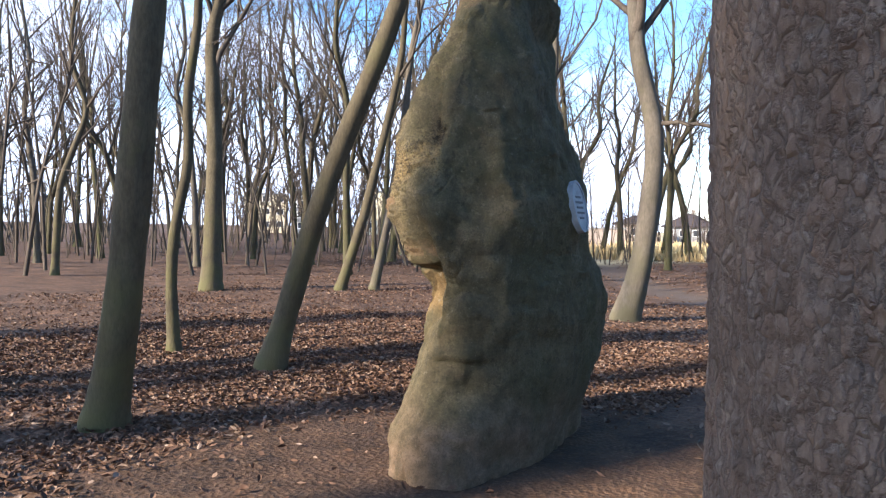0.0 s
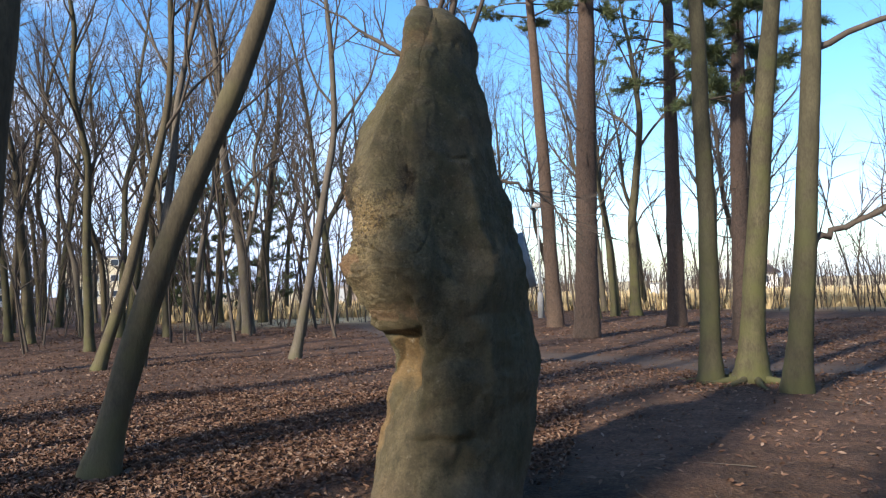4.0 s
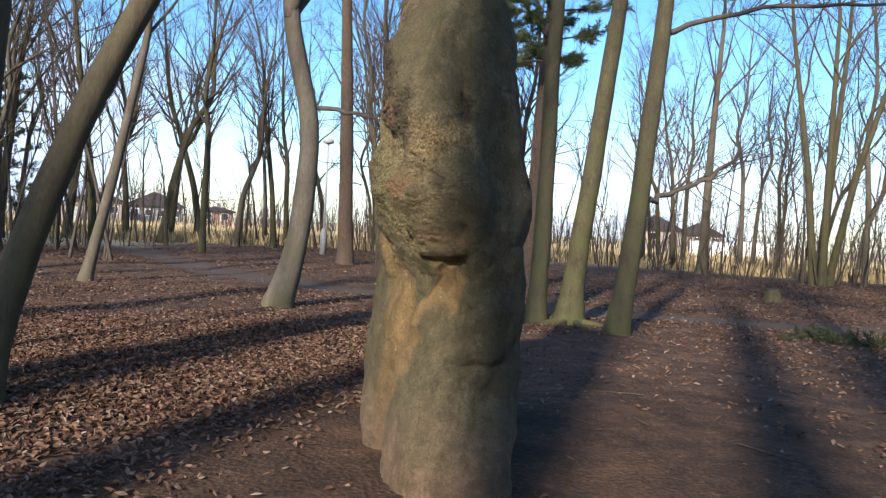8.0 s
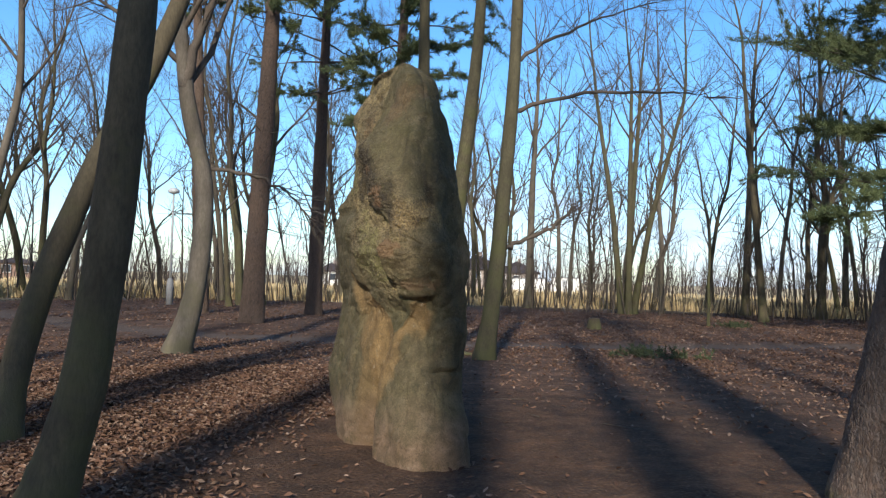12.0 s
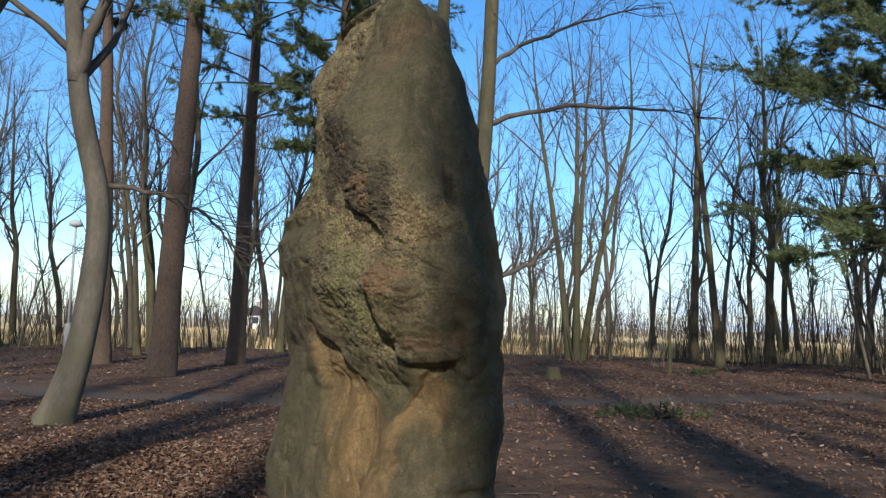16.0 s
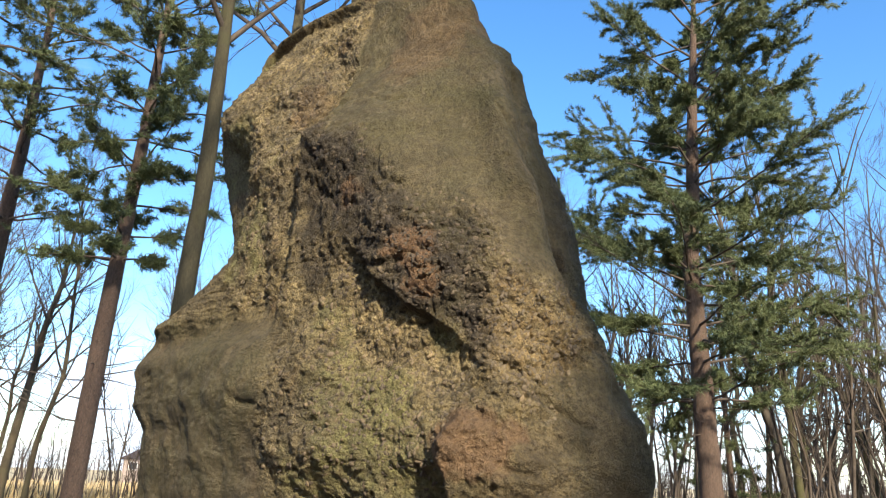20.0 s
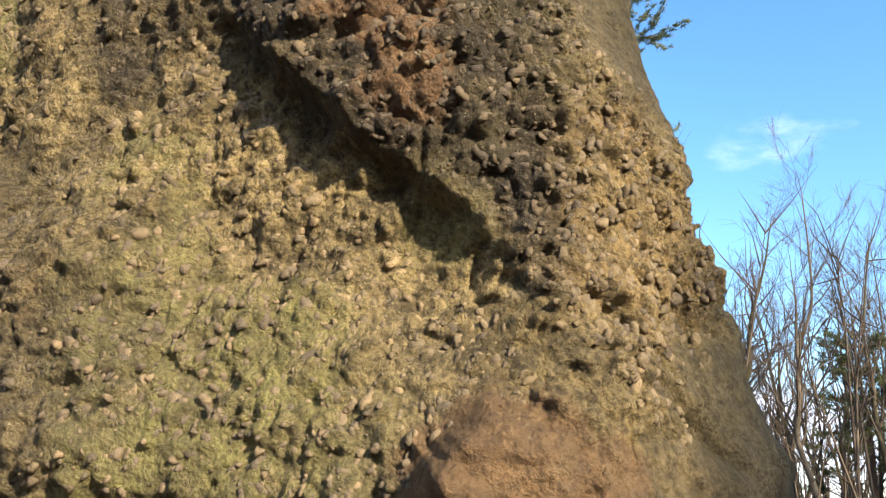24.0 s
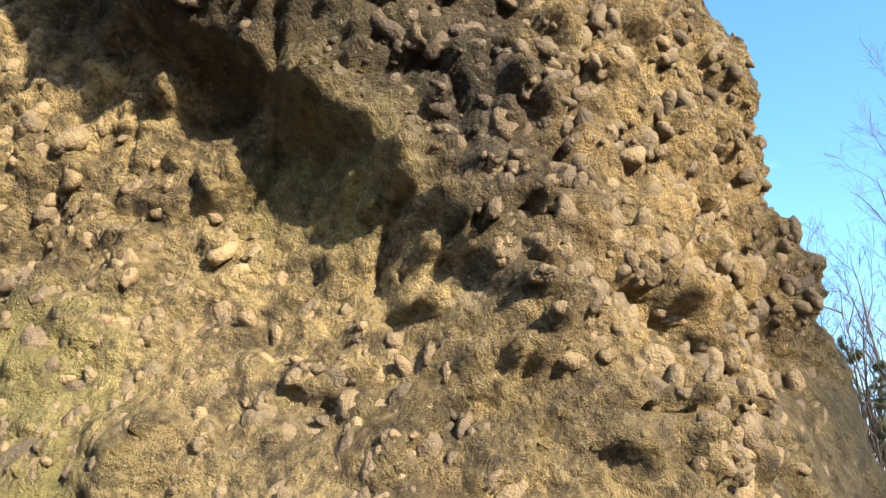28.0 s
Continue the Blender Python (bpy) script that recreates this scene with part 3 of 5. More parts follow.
    return q, np.stack([nx, ny, 0 * nx], 1), dict(coarse=coarse, ochre=ochre, lump=lump, cave=over * step(-0.085, -0.06, above) * (1 - step(0.0, 0.03, above)), moss=coarse * step(0.05, 0.6, vnoise(p, 3.6, 83) + 0.5 * vnoise(p, 11, 84) + 0.9 * blob(py, -0.22, 0.26, z, 1.80, 0.30) - 0.15), tawny=coarse * step(0.5, 0.9, 1.15 * blob(py, -0.635, 0.085, z, 2.12, 0.17) + 0.4 * vnoise(p, 9, 86) + 0.08), varnish=coarse * np.maximum(0.9 * step(0.35, 0.75, blob(py, -0.04, 0.17, z, 2.52, 0.30) + 0.3 * vnoise(p, 8, 95)), (1 - step(-0.54, -0.64, py)) * step(-0.08, 0.05, above + 0.05 * vnoise(p, 9, 78)) * (1 - step(0.30, 0.58, above + 0.14 * vnoise(p, 6, 79))) * (1 - step(0.0, 0.35, py))))


def spread(parts):
    """Rows of (start, end, step) into one rising array."""
    return np.concatenate([np.arange(a, b, h) for a, b, h in parts])


zs = np.r_[spread([(-0.25, 0.9, 0.018), (0.9, 1.3, 0.009), (1.3, 1.7, 0.006), (1.7, 2.42, 0.0032), (2.42, 3.3, 0.008), (3.3, 3.70, 0.010)]), 3.702]
th = np.radians(spread([(0, 150, 1.6), (150, 188, 0.8), (188, 206, 0.45), (206, 250, 0.22), (250, 290, 0.7), (290, 360, 1.6)]))
tt, zz = np.meshgrid(th, zs)
sp, sn, smask = stone_surface(tt.ravel(), zz.ravel())
nt, nz = len(th), len(zs)
i = np.arange(nz - 1)[:, None] * nt + np.arange(nt)[None]
j = np.arange(nz - 1)[:, None] * nt + (np.arange(nt)[None] + 1) % nt
sq = np.stack([i, j, j + nt, i + nt], -1).reshape(-1, 4)
def crust_colour(m, vec, dark):
    """Colours of the pebbly crust: sandy matrix, green growth, brown varnish."""
    c = m.mix(m.span(m.noise(9, 6, 0.65, vec), 0.35, 0.66), (0.125, 0.096, 0.046), (0.50, 0.385, 0.185))
    c = m.mix(m.span(m.noise(2.2, 5, 0.6, vec), 0.42, 0.62, 0, 0.7), c, (0.165, 0.135, 0.080))
    c = m.mix(m.span(m.noise(5.1, 5, 0.6, vec), 0.60, 0.70, 0, 0.45), c, (0.30, 0.175, 0.085))
    c = m.mix(m.maths("MULTIPLY", dark, m.span(m.noise(13, 6, 0.7, vec), 0.40, 0.72, 1.0, 0.60)), c, (0.036, 0.029, 0.022))
    c = m.mix(m.span(m.noise(70, 6, 0.7, vec), 0.34, 0.52, 0.85, 0), c, (0.036, 0.028, 0.019))
    c = m.mix(m.span(m.noise(190, 5, 0.75, vec), 0.34, 0.48, 0.6, 0), c, (0.044, 0.034, 0.023))
    return m.mix(m.span(m.noise(240, 4, 0.7, vec), 0.60, 0.70, 0, 0.6), c, (0.50, 0.43, 0.30))


m = Mat("weathered_conglomerate", 0.88)
n_big, n_mid, n_fine = m.noise(1.6, 5, 0.6), m.noise(9, 6, 0.65), m.noise(70, 6, 0.7)
olive = m.mix(m.span(n_mid, 0.3, 0.7), (0.090, 0.073, 0.039), (0.215, 0.168, 0.090))
streak = m.noise(7, 6, 0.65, m.coords((1, 1, 0.16)))
olive = m.mix(m.span(streak, 0.47, 0.66, 0, 0.6), olive, (0.048, 0.046, 0.022))
olive = m.mix(m.span(m.noise(4.3, 6, 0.7), 0.56, 0.68, 0, 0.6), olive, (0.175, 0.120, 0.068))
olive = m.mix(m.span(n_big, 0.42, 0.66), olive, (0.105, 0.097, 0.042))
olive = m.mix(m.span(m.noise(3.1, 7, 0.72), 0.50, 0.64, 0, 0.55), olive, (0.255, 0.195, 0.115))
olive = m.mix(m.span(m.noise(17, 6, 0.75), 0.36, 0.46, 0.7, 0), olive, (0.060, 0.050, 0.028))
ochre = m.mix(m.span(n_mid, 0.3, 0.7), (0.205, 0.126, 0.053), (0.365, 0.238, 0.102))
rough = crust_colour(m, m.co, m.attr("varnish"))
rough = m.mix(m.maths("MULTIPLY", m.attr("moss"), m.span(m.noise(26, 6, 0.7), 0.36, 0.62, 0.15, 0.75)), rough, m.mix(m.span(m.noise(6, 4), 0.4, 0.6), (0.20, 0.185, 0.080), (0.30, 0.285, 0.100)))
rough = m.mix(m.maths("MULTIPLY", m.attr("tawny"), m.span(m.noise(30, 6, 0.7), 0.35, 0.6, 0.0, 0.6)), rough, (0.50, 0.34, 0.15))
c = m.mix(m.attr("coarse"), olive, rough)
ochre = m.mix(m.span(streak, 0.46, 0.66, 0, 0.7), ochre, (0.135, 0.098, 0.046))
ochre = m.mix(m.span(m.noise(13, 6, 0.75), 0.60, 0.68, 0, 0.8), ochre, (0.44, 0.36, 0.24))
c = m.mix(m.maths("MULTIPLY", m.attr("hollow"), m.span(n_big, 0.3, 0.55, 0.5, 1)), c, ochre)
red = m.mix(m.span(n_mid, 0.3, 0.7), (0.120, 0.070, 0.040), (0.300, 0.178, 0.092))
c = m.mix(m.attr("red"), c, red)
pink = m.mix(m.span(n_mid, 0.3, 0.7), (0.165, 0.104, 0.064), (0.300, 0.202, 0.130))
c = m.mix(m.maths("MULTIPLY", m.attr("worn"), m.span(n_mid, 0.3, 0.6, 0.35, 1)), c, pink)
c = m.mix(m.span(n_fine, 0.3, 0.62, 0.6, 0), c, (0.05, 0.042, 0.028))
c = m.mix(m.span(m.noise(24, 6, 0.7), 0.60, 0.72, 0, 0.45), c, (0.34, 0.28, 0.19))
m.colour(c)
grit = m.span(m.voronoi(150, m.mix(0.004, m.co, m.noise(60, 3))), 0.0, 0.8, 0.5, 0)
m.bump(m.maths("ADD", m.maths("ADD", n_fine, m.span(m.noise(28, 6, 0.7), 0, 1, 0, 1.6)), m.maths("ADD", grit, m.maths("ADD", m.span(m.noise(220, 5, 0.75), 0, 1, 0, 0.9), m.span(m.noise(620, 3, 0.7), 0, 1, 0, 0.35)))), 1.0, 0.012)
STONE_MAT = m.mat
sme = mesh_from("rock_body", sp, sq, STONE_MAT)
paint(sme, "coarse", smask["coarse"])
paint(sme, "varnish", smask["varnish"])
paint(sme, "moss", smask["moss"] * (1 - 0.8 * smask["varnish"]))
paint(sme, "tawny", smask["tawny"] * (1 - smask["varnish"]))
paint(sme, "hollow", smask["ochre"])
worn = (1 - step(0.15, 0.58, sp[:, 2] + 0.12 * vnoise(sp, 4, 60)))
paint(sme, "worn", worn)
fray = 0.25 * vnoise(sp, 14, 61) + 0.2 * vnoise(sp, 40, 62)


def patch(y, z, ry, rz, strength):
    """An oval stain with a frayed edge on the west side."""
    return strength * step(1.15, 0.75, np.hypot((sp[:, 1] - y) / ry, (sp[:, 2] - z) / rz) + fray) * (sp[:, 0] < -0.1)


red_v = np.maximum.reduce([0.15 * smask["lump"], patch(-0.57, 1.83, 0.10, 0.085, 0.80), patch(-0.64, 1.80, 0.04, 0.05, 0.5), patch(-0.615, 1.525, 0.03, 0.04, 0.65), patch(-0.66, 1.55, 0.04, 0.05, 0.4),
                           patch(-0.42, 2.335, 0.08, 0.06, 0.9), patch(-0.46, 2.245, 0.05, 0.045, 0.9), patch(-0.14, 2.56, 0.05, 0.05, 0.6), patch(-0.12, 3.22, 0.13, 0.20, 0.38), patch(0.30, 3.05, 0.10, 0.10, 0.35)])
paint(sme, "red", red_v)
stone = tagged(new("standing_stone"), "tall weathered conglomerate standing stone on trodden earth", "standing stone")
piece("rock_body", sme, stone)


def ball(seed, squash, fine=2):
    """A worn pebble: a lumpy little stone with a few flattened sides."""
    bm = bmesh.new()
    bmesh.ops.create_icosphere(bm, subdivisions=fine, radius=1.0)
    v = np.array([tuple(q.co) for q in bm.verts])
    r = np.random.default_rng(seed)
    for _ in range(3):
        n = r.normal(0, 1, 3)
        n /= np.linalg.norm(n)
        v = v - np.clip(v @ n - r.uniform(0.55, 0.85), 0, 1)[:, None] * n * 0.8
    v = v * (1 + 0.24 * fbm(v, 1.3, 4, 0.65, seed))[:, None] * squash
    f = np.array([[q.index for q in g.verts] for g in bm.faces])
    bm.free()
    return v, f


m = Mat("pebbles", 0.8)
where = m.place()
rnd = m.maths("FRACT", m.maths("ADD", m.random(), m.island()), 0.0)
c = crust_colour(m, where, m.maths("MAXIMUM", m.attr("varnish"), m.tint()))
c = m.mix(m.span(m.maths("MAXIMUM", m.attr("varnish"), m.tint()), 0, 1, 0.74, 0.40), c, m.ramp(rnd, (0.0, (0.045, 0.037, 0.032)), (0.40, (0.090, 0.070, 0.054)), (0.75, (0.130, 0.098, 0.066)), (1.0, (0.20, 0.145, 0.088))))
m.colour(c)
m.bump(m.maths("ADD", m.span(m.noise(45, 6, 0.7, where), 0, 1, 0, 1.2), m.noise(200, 4, 0.7, where)), 0.7, 0.005)
PEBBLE_MAT = m.mat
rng = np.random.default_rng(5)
shapes = [ball(300 + k, np.array([1.0 + 0.12 * (k % 4), 0.60 + 0.04 * k, 0.50 + 0.03 * k])) for k in range(8)]
small = [ball(300 + k, np.array([1.0 + 0.12 * (k % 4), 0.60 + 0.04 * k, 0.50 + 0.03 * k]), 1) for k in range(8)]
pebble_meshes = [mesh_from("pebble", v, f, PEBBLE_MAT) for v, f in shapes]
cand_t, cand_z = np.radians(rng.uniform(150, 256, 42000)), rng.uniform(1.38, 3.45, 42000)
cp, cn, cmask = stone_surface(cand_t, cand_z)
close = (cand_z > 1.78) & (cand_z < 2.42) & (cp[:, 1] < -0.1)
keep = (cmask["cave"] < 0.4) & (cmask["lump"] < 0.25) & (cmask["coarse"] ** 1.5 > rng.random(42000) * 0.9 + 0.08) & (rng.random(42000) < np.where(close, 0.85, 0.16))
grid, chosen = set(), []
for k in np.nonzero(keep)[0]:
    size = float(np.clip(rng.lognormal(math.log(0.0050 if close[k] else 0.0076), 0.42), 0.0028, 0.0092))
    cell = tuple(np.floor(cp[k] / (size * 1.7 + 0.004)).astype(int)) + (round(size * 160),)
    if cell not in grid:
        grid.add(cell)
        chosen.append((k, size))


def pebble_pose(k, size):
    n = cn[k] + rng.normal(0, 0.30, 3)
    n /= np.linalg.norm(n)
    u = np.cross(n, (0, 0, 1.0))
    u /= np.linalg.norm(u)
    w = np.cross(n, u)
    a = rng.normal(1.2, 0.8)
    ax = u * math.cos(a) + w * math.sin(a)
    return np.stack([ax, np.cross(n, ax), n], 1) * size, cp[k] - n * size * (0.50 + 0.40 * rng.random())


best = sorted((c for c in chosen if close[c[0]] and cp[c[0]][1] < -0.30), key=lambda c: -c[1])[:300]
single = {c[0] for c in best}
sv, sf, dark_of, count = [], [], [], 0
for k, size in chosen:
    rot, at = pebble_pose(k, size)
    kind = int(rng.integers(8))
    if k in single:
        ob = piece("pebble", pebble_meshes[kind], stone)
        ob.color = (float(cmask["varnish"][k]),) * 3 + (1,)
        ob.matrix_local = Matrix([[*rot[r], at[r]] for r in range(3)] + [[0, 0, 0, 1]])
    else:
        v, f = (shapes if size > 0.0042 else small)[kind]
        sv.append(v @ rot.T + at)
        dark_of.append(np.full(len(v), cmask["varnish"][k]))
        sf.append(f + count)
        count += len(v)
crust = mesh_from("pebble_crust", np.concatenate(sv), np.concatenate(sf), PEBBLE_MAT)
paint(crust, "varnish", np.concatenate(dark_of))
crust_ob = tagged(piece("pebble_crust", crust, stone, "brown pebbles set in the rock"), kind="stuff")
crust_ob.color = (0, 0, 0, 1)

# oval plaque on the south-east side
m = Mat("plaque_enamel", 0.5)
m.colour(m.mix(m.span(m.noise(14, 5), 0.3, 0.7), (0.22, 0.23, 0.24), (0.36, 0.37, 0.38)))
PLAQUE_MAT = m.mat
m = Mat("plaque_dark", 0.6)
m.colour((0.10, 0.10, 0.11))
PLAQUE_INK = m.mat
PLAQUE_AT, PLAQUE_OUT = Vector((0.402, 0.435, 1.855)), Vector((0.965, 0.06, 0.22)).normalized()


def oval(rx, rz, y0, y1, n=40, hole=None):
    bm = bmesh.new()
    outer = [(rx * math.cos(2 * math.pi * k / n), rz * math.sin(2 * math.pi * k / n)) for k in range(n)]
    if hole is None:
        front = [bm.verts.new((x, y0, z)) for x, z in outer]
        back = [bm.verts.new((x, y1, z)) for x, z in outer]
        bm.faces.new(front)
        bm.faces.new(back[::-1])
        for k in range(n):
            bm.faces.new((front[k], back[k], back[(k + 1) % n], front[(k + 1) % n]))
    else:
        rows = [[bm.verts.new((x * s, y, z * s)) for x, z in outer] for s, y in ((1, y0), (1, y1), (hole, y1), (hole, y0))]
        for a, b in zip(rows, rows[1:] + rows[:1]):
            for k in range(n):
                bm.faces.new((a[k], b[k], b[(k + 1) % n], a[(k + 1) % n]))
    bmesh.ops.recalc_face_normals(bm, faces=bm.faces)
    return bm


def slab(x0, x1, y0, y1, z0, z1, bevel=0.0):
    bm = bmesh.new()
    bmesh.ops.create_cube(bm, size=1.0)
    for v in bm.verts:
        v.co = ((x0 + x1) / 2 + v.co.x * (x1 - x0), (y0 + y1) / 2 + v.co.y * (y1 - y0), (z0 + z1) / 2 + v.co.z * (z1 - z0))
    if bevel:
        bmesh.ops.bevel(bm, geom=bm.edges[:], offset=bevel, segments=2, affect="EDGES")
    return bm


plaque = tagged(new("plaque"), "pale oval metal plaque fixed to the standing stone", "plaque")
plaque.matrix_world = Matrix.Translation(PLAQUE_AT) @ PLAQUE_OUT.to_track_quat("-Y", "Z").to_matrix().to_4x4()
part("plate", oval(0.12, 0.19, -0.012, 0.10), PLAQUE_MAT, plaque)
part("rim", oval(0.13, 0.20, -0.020, 0.10, hole=0.9), PLAQUE_MAT, plaque)
for zc, wd in ((0.07, 0.05), (0.03, 0.07), (-0.01, 0.06), (-0.05, 0.07), (-0.09, 0.04)):
    part("line_of_text", slab(-wd, wd, -0.016, -0.010, zc - 0.008, zc + 0.008), PLAQUE_INK, plaque, "dark illegible raised lettering bar")

# ---- trees ----
def bend(rng, start, way, length, n=5, wob=0.12, lift=0.0):
    pts, d = [np.array(start, float)], np.array(way, float)
    for _ in range(n - 1):
        d = d + rng.normal(0, wob, 3) + (0, 0, lift)
        d /= np.linalg.norm(d)
        pts.append(pts[-1] + d * length / (n - 1))
    return np.array(pts)


def along(pts, f):
    k = f * (len(pts) - 1)
    i = min(int(k), len(pts) - 2)
    return pts[i] + (pts[i + 1] - pts[i]) * (k - i), pts[i + 1] - pts[i]


def crown_tubes(rng, trunk, r_at, start, limbs, spread_deg=42, size=1.0, subs=6, twigs=5, lift=0.10):
    """Limbs, branches and twigs that rise from a trunk."""
    tb = Tubes()
    total = np.linalg.norm(np.diff(trunk, axis=0), axis=1).sum()
    for k in range(limbs):
        f = start + (0.985 - start) * (k + rng.random()) / limbs
        p, d = along(trunk, f)
        d = d / np.linalg.norm(d)
        a, tilt = k * 2.4 + rng.random(), radians(spread_deg * (0.7 + 0.6 * rng.random()))
        side = np.array([math.cos(a), math.sin(a), 0])
        way = d * math.cos(tilt) + side * math.sin(tilt)
        ln = total * (0.16 + 0.16 * rng.random()) * size * (1.15 - 0.6 * (f - start) / (1 - start))
        r = max(0.012, min(r_at(f) * 0.5, 0.02 * ln + 0.006))
        limb = bend(rng, p, way, ln, 6, 0.13, lift)
        tb.add(limb, np.linspace(r, r * 0.22, 6), 5)
        for _ in range(subs):
            q, e = along(limb, 0.2 + 0.78 * rng.random())
            e = e / np.linalg.norm(e) + rng.normal(0, 0.55, 3) + (0, 0, 0.15)
            e /= np.linalg.norm(e)
            l2 = ln * (0.28 + 0.30 * rng.random())
            b2 = bend(rng, q, e, l2, 4, 0.16, lift)
            r2 = max(r * 0.32, 0.006)
            tb.add(b2, np.linspace(r2, r2 * 0.3, 4), 4)
            for _ in range(twigs):
                q3, e3 = along(b2, 0.15 + 0.85 * rng.random())
                e3 = e3 / np.linalg.norm(e3) + rng.normal(0, 0.5, 3) + (0, 0, 0.1)
                e3 /= np.linalg.norm(e3)
                tb.add(bend(rng, q3, e3, l2 * (0.3 + 0.35 * rng.random()), 3, 0.15), (max(r2 * 0.4, 0.0045), 0.004, 0.002), 3)
    return tb


def trunk_mesh(name, pts, radii, mat, flare=1.5, sides=16, seed=0, lump=0.06, plates=0.0):
    """A smooth tapered trunk through a few places, with a root flare."""
    pts, radii = np.asarray(pts, float), np.asarray(radii, float)
    s = np.r_[0, np.cumsum(np.linalg.norm(np.diff(pts, axis=0), axis=1))]
    u = np.linspace(0, s[-1], max(14, int(s[-1] / 0.25)))
    u = np.unique(np.r_[0, 0.05, 0.12, 0.22, 0.36, 0.55, 0.8, u, np.arange(0, plates, 0.012)])
    fine = np.stack([np.interp(u, s, pts[:, k]) for k in range(3)], 1)
    for _ in range(0 if plates else 3):
        fine[2:-1] = (fine[1:-2] + 2 * fine[2:-1] + fine[3:]) / 4
    rr = np.interp(u, s, radii)
    rr = rr * (1 + (flare - 1) * np.exp(-u / (2.0 * radii[0])))
    fine[0, 2] -= 0.15
    tb = Tubes()
    tb.add(fine, rr, sides, lump, seed)
    if plates:
        # flaking bark: raised plates parted by furrows
        v = tb.v[0]
        mid = np.repeat(fine, sides, 0)
        out = (v - mid) / (np.linalg.norm(v - mid, axis=1)[:, None] + 1e-9)
        q = v * (1, 1, 0.42) + 0.020 * np.stack([vnoise(v, 14, 1), vnoise(v, 14, 2), vnoise(v, 14, 3)], 1)
        c, h = cells(q, 46.0, 15)
        c2, h2 = cells(q, 95.0, 16)
        d = 0.005 * h - 0.006 * step(0.40, 0.62, c) + 0.0035 * h2 - 0.003 * step(0.4, 0.7, c2) + 0.005 * fbm(v, 26, 4, 0.6, 9) - 0.006 * np.exp(-(vnoise(v * (1, 1, 0.3), 13, 17) / 0.12) ** 2)
        tb.v[0] = v + out * (0.62 * d * step(plates + 0.2, plates - 0.2, v[:, 2]))[:, None]
    even = np.linspace(0, s[-1], 60)
    axis = np.stack([np.interp(even, u, fine[:, k]) for k in range(3)], 1)
    return tb.mesh(name, mat), axis, (lambda f: float(np.interp(f * s[-1], u, rr)))


def bare_tree(pts, r, height, mat, label, seed, limbs=12, start=0.4, spread_deg=40, size=1.0, flare=1.5, subs=6, twigs=5, sides=16, fork=None, lump=0.06):
    """One leafless broadleaf tree: trunk through pts, then straight on to its height."""
    rng = np.random.default_rng(seed)
    base = np.array(pts[0], float)
    loc = np.array(pts, float) - base
    loc[0, 2] = 0
    top = loc[-1]
    way = loc[-1] - loc[max(len(loc) - 3, 0)]
    way = way / np.linalg.norm(way) * 0.5 + np.array([0, 0, 0.5])
    way /= np.linalg.norm(way)
    if height > top[2] + 0.5:
        loc = np.concatenate([loc, bend(rng, top, way, (height - top[2]) * 1.03, 7, 0.07, 0.03)[1:]])
    s = np.r_[0, np.cumsum(np.linalg.norm(np.diff(loc, axis=0), axis=1))]
    radii = r * (1 - 0.93 * (s / s[-1]) ** 1.25)
    gz = float(ground_z(np.array([base[0]]), np.array([base[1]]))[0])
    tree = tagged(new("tree"), label, "tree")
    tree.matrix_world = Matrix.Translation((base[0], base[1], gz))
    me, fine, r_at = trunk_mesh("trunk", loc, radii, mat, flare, sides, seed, lump)
    piece("trunk", me, tree)
    tb = crown_tubes(rng, fine, r_at, start, limbs, spread_deg, size, subs, twigs)
    for limb_pts, r0, r1 in fork or ():
        fp = np.array(limb_pts, float) - base
        k = np.linspace(0, 1, 16)
        t0 = np.linspace(0, 1, len(fp))
        fp = np.stack([np.interp(k, t0, fp[:, q]) for q in range(3)], 1)
        for _ in range(2):
            fp[1:-1] = (fp[:-2] + 2 * fp[1:-1] + fp[2:]) / 4
        fp[1:-1] += rng.normal(0, 0.022, (14, 3))
        tb.add(fp, np.linspace(r0, r1, 16), 8)
        for _ in range(24):
            q, e = along(fp, 0.3 + 0.68 * rng.random())
            e = e / np.linalg.norm(e) + rng.normal(0, 0.5, 3)
            b = bend(rng, q, e / np.linalg.norm(e), 0.5 + 0.9 * rng.random(), 4, 0.2, 0.05)
            tb.add(b, np.linspace(min(r1 * 0.9, 0.013), 0.003, 4), 4)
            for _ in range(4):
                q2, e2 = along(b, 0.3 + 0.7 * rng.random())
                e2 = e2 / np.linalg.norm(e2) + rng.normal(0, 0.5, 3)
                tb.add(bend(rng, q2, e2 / np.linalg.norm(e2), 0.3 + 0.4 * rng.random(), 3, 0.2), (0.005, 0.004, 0.002), 3)
    piece("crown", tb.mesh("crown", BARK_TWIG), tree, "bare branches and fine twigs")
    return tree


def needle_mat():
    m = Mat("pine_needles", 0.6)
    c = m.mix(m.island(), (0.050, 0.075, 0.032), (0.150, 0.175, 0.075))
    m.colour(m.mix(m.span(m.noise(0.8, 3), 0.4, 0.7, 0, 0.5), c, (0.14, 0.15, 0.06)))
    return m.mat


NEEDLES = needle_mat()


